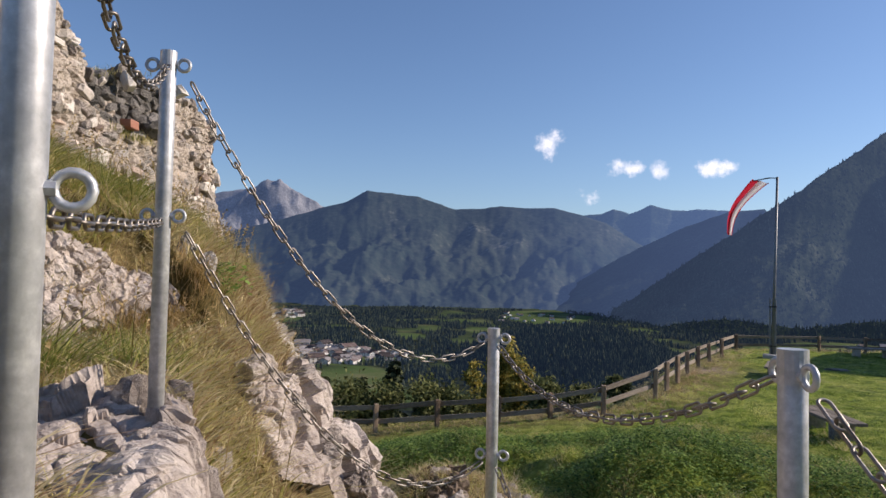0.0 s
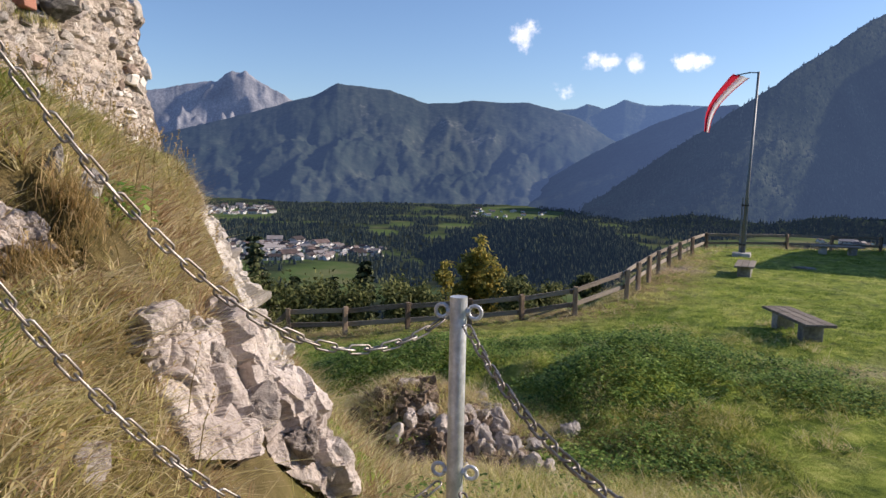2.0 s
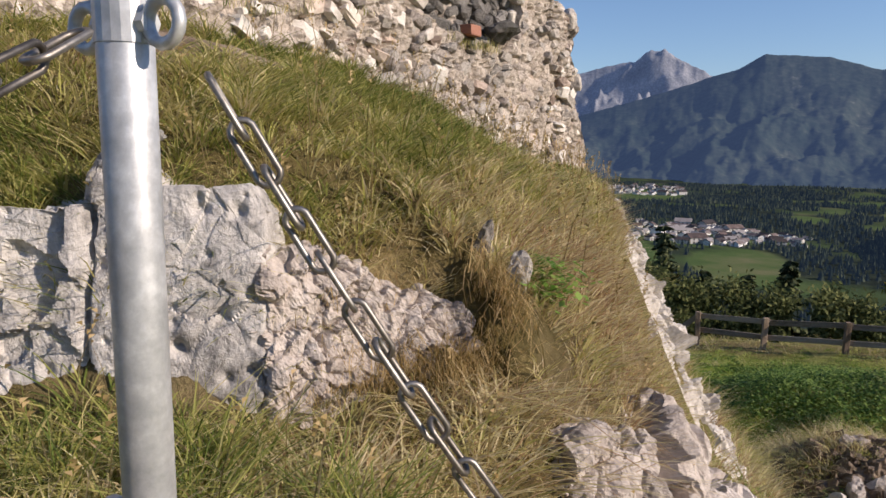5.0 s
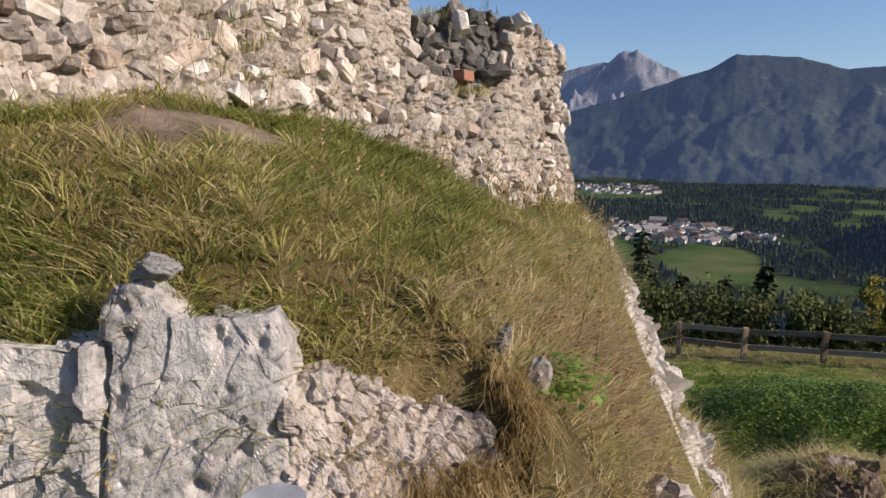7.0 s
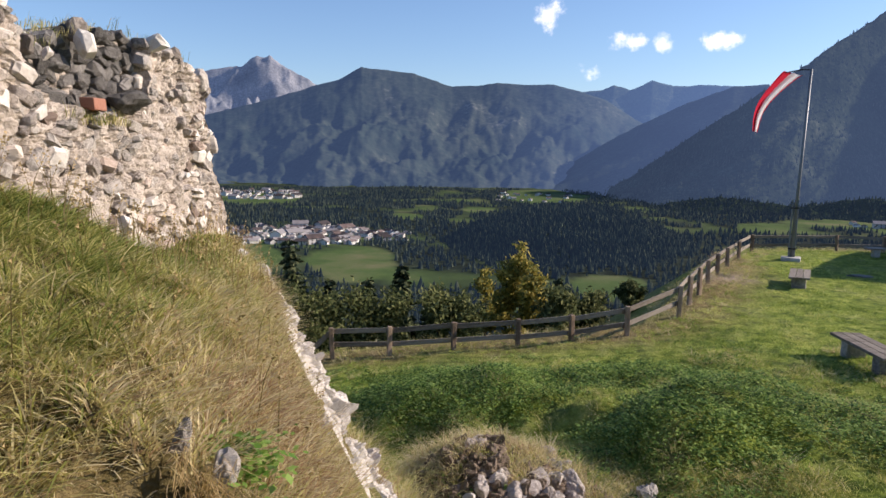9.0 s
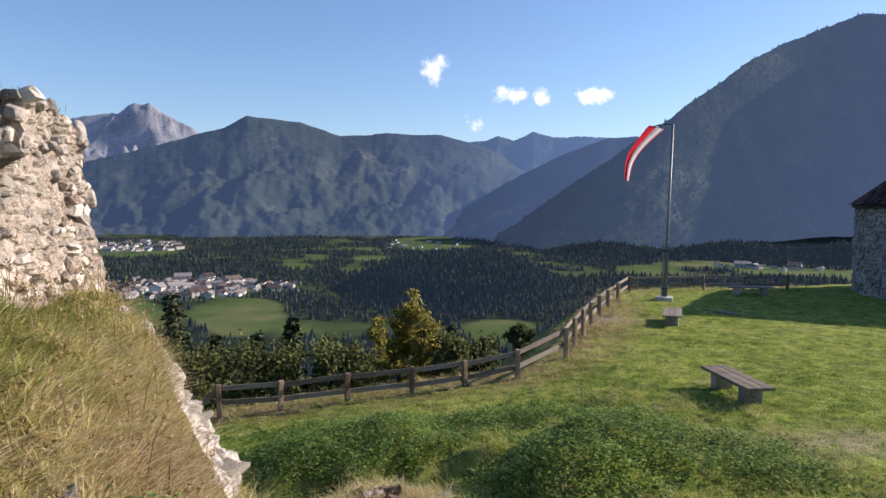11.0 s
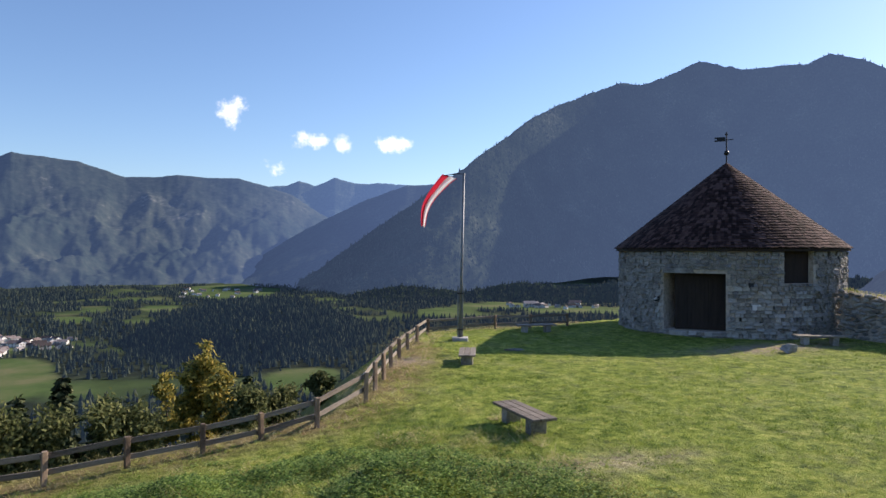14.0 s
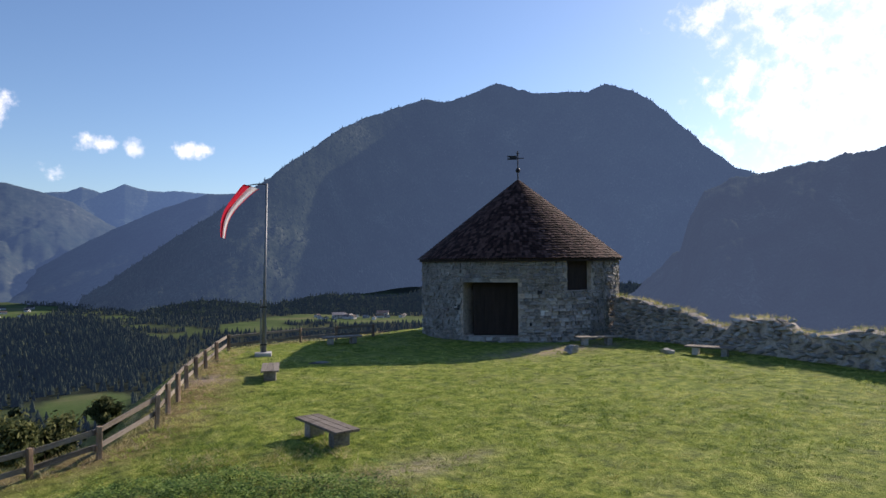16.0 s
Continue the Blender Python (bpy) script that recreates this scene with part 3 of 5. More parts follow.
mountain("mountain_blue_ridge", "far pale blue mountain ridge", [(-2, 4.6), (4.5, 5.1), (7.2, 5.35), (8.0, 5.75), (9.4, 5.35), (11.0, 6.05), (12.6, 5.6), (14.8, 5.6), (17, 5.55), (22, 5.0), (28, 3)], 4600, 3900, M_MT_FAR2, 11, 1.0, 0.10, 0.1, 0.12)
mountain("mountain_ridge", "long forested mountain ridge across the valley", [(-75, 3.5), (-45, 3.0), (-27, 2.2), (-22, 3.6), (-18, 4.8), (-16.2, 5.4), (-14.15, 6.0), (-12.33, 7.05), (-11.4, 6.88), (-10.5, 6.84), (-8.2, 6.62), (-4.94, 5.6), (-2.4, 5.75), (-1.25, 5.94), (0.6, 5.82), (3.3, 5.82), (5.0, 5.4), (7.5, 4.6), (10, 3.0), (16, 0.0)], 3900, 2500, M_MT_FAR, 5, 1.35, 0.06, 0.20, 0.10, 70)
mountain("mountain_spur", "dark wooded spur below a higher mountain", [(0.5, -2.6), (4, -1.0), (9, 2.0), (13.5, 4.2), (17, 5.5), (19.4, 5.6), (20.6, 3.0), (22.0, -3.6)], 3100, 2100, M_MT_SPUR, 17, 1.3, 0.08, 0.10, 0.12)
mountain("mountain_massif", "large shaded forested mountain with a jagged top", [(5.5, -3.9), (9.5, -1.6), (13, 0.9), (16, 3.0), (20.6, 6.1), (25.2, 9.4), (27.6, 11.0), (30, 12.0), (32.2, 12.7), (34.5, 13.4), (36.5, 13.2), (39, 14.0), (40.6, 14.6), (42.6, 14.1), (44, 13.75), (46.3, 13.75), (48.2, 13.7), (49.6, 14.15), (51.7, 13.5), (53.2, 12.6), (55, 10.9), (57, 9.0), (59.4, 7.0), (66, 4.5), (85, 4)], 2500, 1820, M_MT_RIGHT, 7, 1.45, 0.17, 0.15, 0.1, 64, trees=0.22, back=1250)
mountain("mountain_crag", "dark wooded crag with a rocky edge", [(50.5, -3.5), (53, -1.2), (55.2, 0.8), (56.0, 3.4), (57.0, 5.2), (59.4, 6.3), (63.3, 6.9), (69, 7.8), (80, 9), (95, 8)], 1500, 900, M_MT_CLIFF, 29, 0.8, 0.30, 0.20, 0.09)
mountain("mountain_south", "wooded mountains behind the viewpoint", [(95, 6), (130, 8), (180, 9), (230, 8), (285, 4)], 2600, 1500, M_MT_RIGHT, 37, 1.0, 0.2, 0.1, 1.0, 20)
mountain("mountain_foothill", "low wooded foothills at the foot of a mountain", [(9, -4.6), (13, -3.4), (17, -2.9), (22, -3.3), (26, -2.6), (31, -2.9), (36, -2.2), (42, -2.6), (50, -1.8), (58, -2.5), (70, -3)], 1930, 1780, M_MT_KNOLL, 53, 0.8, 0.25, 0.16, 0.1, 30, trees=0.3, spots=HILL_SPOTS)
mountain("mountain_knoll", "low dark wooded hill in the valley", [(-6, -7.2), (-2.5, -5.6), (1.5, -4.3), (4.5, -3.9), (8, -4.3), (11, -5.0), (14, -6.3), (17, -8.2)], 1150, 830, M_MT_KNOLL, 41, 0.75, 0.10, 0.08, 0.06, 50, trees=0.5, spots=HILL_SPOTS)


# ---- woods and village in the valley ----
def cone_forest(name, spots, label, seed, lo=13, hi=25, tiers=2, sides=5, material=None):
    rs = np.random.RandomState(seed)
    n = len(spots)
    h, rot = rs.uniform(lo, hi, n), rs.uniform(0, 6.28, n)
    verts, faces, base = [], [], 0
    for t in range(tiers):
        z0, z1, rad = (0.02 + 0.36 * t), (0.62 + 0.38 * t if tiers > 1 else 1.0), (0.27 - 0.08 * t)
        ang = rot[:, None] + 2 * np.pi * np.arange(sides) / sides
        rr = (h * rad)[:, None] * rs.uniform(0.75, 1.25, (n, sides))
        ring = np.stack([spots[:, :1] + rr * np.cos(ang), spots[:, 1:2] + rr * np.sin(ang), spots[:, 2:3] + (h * z0)[:, None] + 0 * rr], -1)
        tip = np.stack([spots[:, 0] + rs.uniform(-.3, .3, n), spots[:, 1], spots[:, 2] + h * min(z1, 1.0)], -1)[:, None]
        verts.append(np.concatenate([ring, tip], 1).reshape(-1, 3))
        k = np.arange(n)[:, None] * (sides + 1) + base
        s = np.arange(sides)[None]
        faces.append(np.stack([k + s, k + (s + 1) % sides, k + sides + 0 * s], -1).reshape(-1, 3))
        base += n * (sides + 1)
    me = mesh_from(name, np.concatenate(verts), np.concatenate(faces), material or M_SPRUCE)
    return tagged(new(name, me), label, "trees", kind="stuff")


M_VALLEYTREE = mat("hazed_valley_spruce", [(0.007, 0.012, 0.009), (0.018, 0.027, 0.017), (0.065, 0.075, 0.040)], 0.006, 0.06, 0.95, 0.0, per_island=0.4, spec=0.05)
# valley haze painted in as a faint blue glow of the trees
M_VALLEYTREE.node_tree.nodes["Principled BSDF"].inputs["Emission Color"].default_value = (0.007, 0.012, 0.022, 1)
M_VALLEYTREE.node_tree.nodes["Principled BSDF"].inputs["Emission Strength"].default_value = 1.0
rs = np.random.RandomState(4)
az, rr = np.radians(rs.uniform(-34, 60, 42000)), np.sqrt(rs.uniform(170**2, 2600**2, 42000))
px, py = rr * np.sin(az), rr * np.cos(az)
keep = (field_mask(px, py) < 0.12) & (vnoise(px / 60, py / 60, 77) > 0.22)
px, py = px[keep], py[keep]
spots = np.stack([px, py, height(px, py) - 0.5], -1)
farther = np.hypot(px, py) > 1300
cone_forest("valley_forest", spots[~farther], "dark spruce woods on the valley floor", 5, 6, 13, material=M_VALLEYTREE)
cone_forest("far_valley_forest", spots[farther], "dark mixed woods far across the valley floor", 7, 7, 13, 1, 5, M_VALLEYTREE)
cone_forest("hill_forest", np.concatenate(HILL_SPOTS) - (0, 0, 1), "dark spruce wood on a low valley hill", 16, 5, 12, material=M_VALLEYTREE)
cone_forest("mountain_forest", np.concatenate(SPOTS) - (0, 0, 2), "spruce forest covering the mountain slopes", 6, 8, 14, 1, 5, M_FARTREE)


def house_meshes():
    w, d, e, g = 5.0, 7.0, 5.2, 8.2
    bm = bmesh.new()
    v = [bm.verts.new(c) for c in ((-w, -d, -2), (w, -d, -2), (w, -d, e), (0, -d, g), (-w, -d, e), (-w, d, -2), (w, d, -2), (w, d, e), (0, d, g), (-w, d, e))]
    for f in ((0, 1, 2, 3, 4), (9, 8, 7, 6, 5), (0, 4, 9, 5), (2, 1, 6, 7)):
        bm.faces.new([v[i] for i in f])
    walls = bpy.data.meshes.new("house_wall")
    bm.to_mesh(walls)
    bm.free()
    walls.materials.append(M_PLASTER)
    bm = bmesh.new()
    slope = math.atan2(g - e, w)
    for s in (-1, 1):
        box_bm((6.6, 2 * d + 1.6, 0.35), (s * 2.75, 0, (e + g) / 2 + 0.1), 0, bm, Matrix.Rotation(s * slope, 4, "Y"))
    roof = bpy.data.meshes.new("house_roof")
    bm.to_mesh(roof)
    bm.free()
    roof.materials.append(M_ROOF)
    bm = bmesh.new()
    for y in (-4, 0, 4):
        for z in (1.2, 3.7):
            for s in (-1, 1):
                box_bm((0.2, 1.1, 1.3), (s * (w + 0.02), y, z), 0, bm)
    for x in (-2.6, 0, 2.6):
        for z in (1.2, 3.7):
            box_bm((1.1, 0.2, 1.3), (x, -d - 0.02, z), 0, bm)
    win = bpy.data.meshes.new("house_windows")
    bm.to_mesh(win)
    bm.free()
    win.materials.append(M_IRON)
    return walls, roof, win


def village():
    walls, roof, win = house_meshes()
    rs = random.Random(9)
    for a0, a1, r0, r1, n in ((-18.6, -13.0, 1040, 1290, 105), (-23, -18.5, 1040, 1330, 42), (-13, -8.5, 1090, 1240, 26), (-24, -17.5, 2030, 2420, 100), (-1, 5, 1950, 2350, 20), (25, 33, 1600, 1740, 24)):
        for _ in range(n):
            a, r = radians(rs.uniform(a0, a1)), rs.uniform(r0, r1)
            x, y = r * math.sin(a), r * math.cos(a)
            s = rs.choice((0.8, 1.0, 1.0, 1.25, 1.9 if rs.random() < 0.25 else 1.0))
            ob = empty("house", (x, y, ground_at(x, y)), "pale plastered valley house with a pitched roof", "house", "village houses", rz=rs.uniform(0, 180))
            ob.scale = (s, s, s * 0.9)
            part("wall", walls, None, ob)
            part("roof", roof, None, ob)
            tagged(part("windows", win, None, ob), kind="stuff")


village()


# ---- trees on the slope below the fence ----
def spruce(x, y, h, label, name="spruce_tree", seed=1):
    rs = random.Random(seed)
    z = ground_at(x, y) - 0.3
    ob = empty(name, (x, y, z), label, "tree", "spruces below the fence")
    part("trunk", tube_bm([(0, 0, 0), (0.05, 0, h * 0.5), (0, 0, h * 0.98)], 0, 8, radii=[h * 0.016, h * 0.01, 0.015]), M_BARK, ob)
    V, F = [], []
    lev = 0.10
    while lev < 0.985:
        ln = h * (0.27 * (1 - lev) + 0.018)
        for k in range(rs.randint(9, 13)):
            a, ll, sag = rs.uniform(0, 6.28), ln * rs.uniform(0.65, 1.15), rs.uniform(0.15, 0.4)
            zz = h * lev + rs.uniform(-0.1, 0.1)
            for q in range(9):
                f = (q + 0.6) / 9
                bx, by, bz = math.cos(a) * ll * f, math.sin(a) * ll * f, zz - sag * ll * f + 0.12 * ll * f * f
                for sd in (-1, 1):
                    wl = ll * 0.34 * (1.08 - f) + 0.16
                    b2 = a + sd * rs.uniform(0.5, 1.2)
                    hang = wl * rs.uniform(0.35, 0.8)
                    i = len(V)
                    V += [(bx, by, bz + 0.05), (bx + math.cos(b2) * wl, by + math.sin(b2) * wl, bz - hang * 0.5), (bx + math.cos(a) * wl * 0.35, by + math.sin(a) * wl * 0.35, bz - hang)]
                    F.append((i, i + 1, i + 2))
        lev += rs.uniform(0.022, 0.036)
    part("crown", mesh_from("spruce_crown", V, F, M_NEARSPRUCE), None, ob)
    return ob


def broadleaf(x, y, h, spread, material, label, name, seed, leaves=2600, size=0.13, group=""):
    rs = random.Random(seed)
    z = ground_at(x, y) - 0.2
    ob = empty(name, (x, y, z), label, "tree" if h > 3 else "shrub", group)
    bm, tips = bmesh.new(), []
    tube_bm([(0, 0, 0), (0.04, 0.03, h * 0.4), (0.0, 0.05, h * 0.92)], 0, 7, bm, [h * 0.02, h * 0.013, 0.012])
    for k in range(16):
        a, s = rs.uniform(0, 6.28), rs.uniform(0.15, 0.9)
        b = Vector((0, 0, h * s))
        ln = spread * (1.05 - s * 0.75) * rs.uniform(0.6, 1.1)
        m = b + Vector((math.cos(a) * ln * 0.5, math.sin(a) * ln * 0.5, ln * 0.35))
        e = b + Vector((math.cos(a) * ln, math.sin(a) * ln, ln * rs.uniform(0.5, 0.9)))
        tube_bm([b, m, e], 0, 5, bm, [h * 0.008, h * 0.005, 0.006])
        tips += [(b + m) / 2, m, (m + e) / 2, e]
    tips += [Vector((0, 0, h * q)) for q in (0.7, 0.8, 0.9, 0.97)]
    part("trunk", bm, M_BARK, ob)
    V, F = [], []
    for k in range(leaves):
        c = rs.choice(tips) + Vector((rs.gauss(0, 1), rs.gauss(0, 1), rs.gauss(0, 0.8))) * spread * 0.15
        d = Vector((rs.gauss(0, 1), rs.gauss(0, 1), rs.gauss(0, 1))).normalized()
        e = d.orthogonal().normalized() * size * rs.uniform(0.3, 0.6)
        d *= size * rs.uniform(0.7, 1.4)
        i = len(V)
        V += [c - d, c + e, c + d, c - e]
        F.append((i, i + 1, i + 2, i + 3))
    part("crown", mesh_from("leaf_crown", V, F, material), None, ob)
    return ob


for i, (a, r, el) in enumerate(((-17.9, 36, -6.5), (-8.6, 34, -8.9), (-22.6, 36, -9.0), (-14.6, 37, -10.2), (-5.8, 35, -10.3), (4.6, 36, -9.9), (-11.5, 38, -10.0), (3.0, 35, -9.6))):
    x, y = r * math.sin(radians(a)), r * math.cos(radians(a))
    top = 4.9 + r * math.tan(radians(el))
    spruce(x, y, max(3.0, top - ground_at(x, y) + 0.3), "dark green spruce on the slope below the fence", seed=20 + i)
for i, (a, r, el, sp, m) in enumerate(((1.5, 31, -7.1, 1.1, M_AUTUMN), (0.3, 31, -8.7, 1.0, M_AUTUMN), (-1.4, 30, -9.4, 0.9, M_AUTUMN), (2.6, 30, -9.2, 0.9, M_AUTUMN), (-12, 30, -11.0, 2.0, M_BUSH), (-15.5, 30, -11.2, 2.2, M_BUSH), (-9.5, 30, -11.3, 1.9, M_BUSH),
                                    (5.2, 29, -11.0, 1.4, M_BUSH), (-5.5, 29, -10.9, 1.7, M_BUSH), (7.4, 31, -11.2, 1.2, M_BUSH), (-19, 30, -10.6, 2.4, M_BUSH), (-3.4, 29, -11.4, 1.4, M_BUSH), (-22, 30, -11.4, 2.2, M_BUSH), (10.5, 33, -10.0, 0.8, M_BUSH))):
    x, y = r * math.sin(radians(a)), r * math.cos(radians(a))
    top = 4.9 + r * math.tan(radians(el))
    col = "yellowing young autumn tree" if m == M_AUTUMN else "dark green leafy bush"
    broadleaf(x, y, max(1.5, top - ground_at(x, y) + 0.2), sp, m, col + " on the slope below the fence", "autumn_tree" if m == M_AUTUMN else "bush", 40 + i, 4600, 0.11, "bushes below the fence")


# ---- round tower ----
TOWER = (32.73, 35.17)
T_R, T_EAVE, T_TOP = 6.66, 5.05, 10.6


def on_tower(th, r, z):
    return Vector((r * math.sin(radians(th)), -r * math.cos(radians(th)), z))


def arc_wall(a0, a1, z0, z1, r0, r1, bm=None, step=4.0):
    bm = bm or bmesh.new()
    n = max(1, int(round((a1 - a0) / step)))
    cols = []
    for i in range(n + 1):
        a = a0 + (a1 - a0) * i / n
        cols.append([bm.verts.new(on_tower(a, r, z)) for r, z in ((r1, z0), (r1, z1), (r0, z1), (r0, z0))])
    for c, d in zip(cols, cols[1:]):
        for k in range(4):
            bm.faces.new((c[k], d[k], d[(k + 1) % 4], c[(k + 1) % 4]))
    bm.faces.new(cols[0])
    bm.faces.new(cols[-1][::-1])
    bmesh.ops.recalc_face_normals(bm, faces=bm.faces)
    return bm


DOOR = (-31.5, -0.6, 0.35, 3.63)
WIN = (26.0, 42.0, 3.1, 4.98)


def tower():
    ob = empty("round_tower", (*TOWER, 0), "round grey stone tower with a conical shingle roof", "tower", rz=-42.35)
    bm = arc_wall(DOOR[1], WIN[0], -0.6, 5.2, T_R - 1.1, T_R - 0.03)
    arc_wall(WIN[0], WIN[1], -0.6, WIN[2], T_R - 1.1, T_R - 0.03, bm)
    arc_wall(WIN[1], 360 + DOOR[0], -0.6, 5.2, T_R - 1.1, T_R - 0.03, bm)
    arc_wall(DOOR[0], DOOR[1], DOOR[3], 5.2, T_R - 1.1, T_R - 0.03, bm)
    arc_wall(DOOR[0], DOOR[1], -0.6, DOOR[2] - 0.02, T_R - 1.1, T_R - 0.08, bm)
    wall = part("wall", bm, M_MORTAR, ob, "grey rubble stone wall")
    part("window_shutter", arc_wall(WIN[0] - 1, WIN[1] + 1, WIN[2] - 0.1, 5.1, T_R - 0.42, T_R - 0.37), M_DOOR, ob, "dark closed opening under the eaves")
    door = part("door", box_bm((2.75, 0.1, 3.3), (-1.45, -T_R + 1.05, 2.0), 0.01), M_DOOR, ob, "dark wooden double door")
    for k in range(12):
        part("plank", box_bm((0.215, 0.04, 3.24), (-2.72 + 0.232 * k, -T_R + 0.985, 2.0), 0.008), M_DOOR, door)
    part("sill", box_bm((3.0, 0.7, 0.3), (-1.6, -T_R + 0.75, 0.16), 0.03, jitter=0.02), M_TOWER, ob)
    part("lintel", box_bm((3.6, 0.3, 0.26), (-1.65, -T_R + 0.42, 3.76), 0.03, jitter=0.02), M_TOWER, ob)
    part("plaque", box_bm((0.45, 0.05, 0.40), on_tower(13.0, T_R + 0.04, 1.72), 0.006, turn=Matrix.Rotation(radians(13), 4, "Z")), M_SIGN, ob, "small white plate")
    # dark blocks on the wall face stand in for shade inside putlog holes
    for th, z, s in ((-35, 2.05, 0.34), (10.5, 3.0, 0.26), (15, 0.9, 0.2), (-2.0 + 8, 1.1, 0.2)):
        part("hole_shade_block", box_bm((s, 0.1, s), on_tower(th, T_R + 0.025, z), 0.02, turn=Matrix.Rotation(radians(th), 4, "Z"), jitter=0.02), M_IRON, ob, "dark block painted in for the shade of a putlog hole")
    part("iron_hook", box_bm((0.4, 0.06, 0.06), on_tower(-88, T_R + 0.2, 3.1), 0.01), M_IRON, ob)
    # facing stones, the front ones single
    rs = random.Random(3)
    shared = []
    for k in range(10):
        bm = box_bm((1, 0.14, 1), (0, 0, 0), 0.06, jitter=0.10)
        me = bpy.data.meshes.new("wall_stone")
        bm.normal_update()
        bm.to_mesh(me)
        bm.free()
        me.materials.append(M_TOWER)
        shared.append(me)
    singles, V, F = 0, [], []
    z = -0.35
    while z < 5.0:
        hh = rs.uniform(0.13, 0.27)
        a = -100.0 + rs.uniform(0, 3)
        while a < 100:
            w = rs.uniform(0.15, 0.50)
            da = math.degrees(w / T_R)
            am, zm = a + da / 2, z + hh / 2
            blocked = any(a0 - da / 2 < am < a1 + da / 2 and z0 - hh / 2 < zm < z1 + hh / 2 for a0, a1, z0, z1 in (DOOR, WIN))
            if not blocked:
                m = Matrix.Translation(on_tower(am, T_R - 0.02 + rs.uniform(-0.015, 0.02), zm)) @ Matrix.Rotation(radians(am), 4, "Z") @ Matrix.Rotation(rs.uniform(-0.05, 0.05), 4, "Y") @ Matrix.Diagonal((w * 0.95, 1, hh * 0.92, 1))
                me = rs.choice(shared)
                if abs(am - 2) < 38 and singles < 300:
                    st = new("stone", me)
                    st.parent = wall
                    st.matrix_local = m
                    singles += 1
                else:
                    i = len(V)
                    V += [m @ v.co for v in me.vertices]
                    F += [tuple(i + q for q in p.vertices) for p in me.polygons]
            a += da
        z += hh
    tagged(part("stone_facing", mesh_from("stone_facing", V, F, M_TOWER), None, wall), kind="stuff")
    # roof: boarding under overlapping shingles
    bm = bmesh.new()
    bmesh.ops.create_cone(bm, segments=56, radius1=7.0, radius2=0.02, depth=T_TOP - T_EAVE, cap_ends=True, matrix=Matrix.Translation((0, 0, (T_TOP + T_EAVE) / 2)))
    roof = part("roof", bm, M_DOOR, ob, "dark brown conical roof")
    V, F = [], []
    rows = 34
    for q in range(rows):
        f0, f1 = q / rows, min(1.0, (q + 1.55) / rows)
        n = max(6, int(2 * math.pi * 7.05 * (1 - f0) / 0.20))
        off = rs.random()
        for k in range(n):
            g = rs.uniform(-0.006, 0.006)
            a0, a1 = 360 * (k + off + 0.04) / n, 360 * (k + off + 0.96) / n
            low = f0 + rs.uniform(-0.006, 0.006)
            rl, ru = 7.06 * (1 - low), 7.03 * (1 - f1)
            zl, zu = T_EAVE + (T_TOP - T_EAVE) * low, T_EAVE + (T_TOP - T_EAVE) * f1
            lift = 0.055 + g + rs.uniform(0, 0.02)
            i = len(V)
            V += [on_tower(a0, rl, zl + lift), on_tower(a1, rl, zl + lift), on_tower(a1, ru, zu + 0.02), on_tower(a0, ru, zu + 0.02), on_tower(a0, rl, zl + lift - 0.035), on_tower(a1, rl, zl + lift - 0.035)]
            F += [(i, i + 1, i + 2, i + 3), (i + 4, i + 5, i + 1, i)]
    tagged(part("shingles", mesh_from("shingles", V, F, M_SHINGLE), None, roof), kind="stuff")
    part("eaves_board", arc_wall(0, 359.9, T_EAVE - 0.16, T_EAVE - 0.01, 6.8, 6.93, step=6), M_DOOR, roof)
    vane = part("weather_vane", tube_bm([(0, 0, T_TOP - 0.3), (0, 0, 12.6)], 0.045, 8), M_IRON, ob, "dark iron weather vane")
    bm = bmesh.new()
    bmesh.ops.create_uvsphere(bm, u_segments=12, v_segments=8, radius=0.17, matrix=Matrix.Translation((0, 0, 11.25)))
    part("ball", bm, M_IRON, vane, smooth=True)
    part("crossbar", tube_bm([(-0.2, 0, 12.1), (0.42, 0, 12.1)], 0.03, 6), M_IRON, vane)
    bm = box_bm((0.5, 0.03, 0.28), (-0.32, 0, 12.15), 0)
    box_bm((0.2, 0.03, 0.1), (-0.62, 0, 12.24), 0, bm)
    box_bm((0.2, 0.03, 0.1), (-0.62, 0, 12.06), 0, bm)
    part("vane_flag", bm, M_IRON, vane)
    bm = box_bm((0.22, 0.03, 0.05), (0, 0, 12.45), 0)
    part("finial", bm, M_IRON, vane)


tower()


# ---- fence ----
FENCE = [(-6.6, 19.7, -1.95, 0.6), (-5.16, 20.3, -1.4, 0.94), (-3.35, 20.3, -1.2, 0.85), (-1.37, 20.3, -1.0, 0.86), (0.57, 20.3, -0.85, 0.89), (2.17, 20.4, -0.7, 0.9), (3.85, 20.7, -0.55, 1.0),
         (5.8, 22.5, -0.35, 1.15), (6.55, 24.2, -0.2, 1.05), (7.3, 25.8, -0.1, 1.0), (8.15, 27.8, -0.05, 0.95), (9.1, 29.8, 0, 0.92), (10.2, 32.1, 0, 0.9), (11.6, 34.9, 0, 0.9), (13.3, 38.1, 0, 0.9),
         (18.2, 39.3, 0, 0.85), (20.6, 39.2, 0, 0.85), (23.2, 39.0, 0, 0.85)]


def fence():
    rs = random.Random(12)
    ob = empty("fence", (4, 21, -0.6), "weathered brown wooden post and rail fence", "fence")
    base = Vector(ob.location)
    tops = []
    for x, y, z, h in FENCE:
        g = min(z, ground_at(x, y))
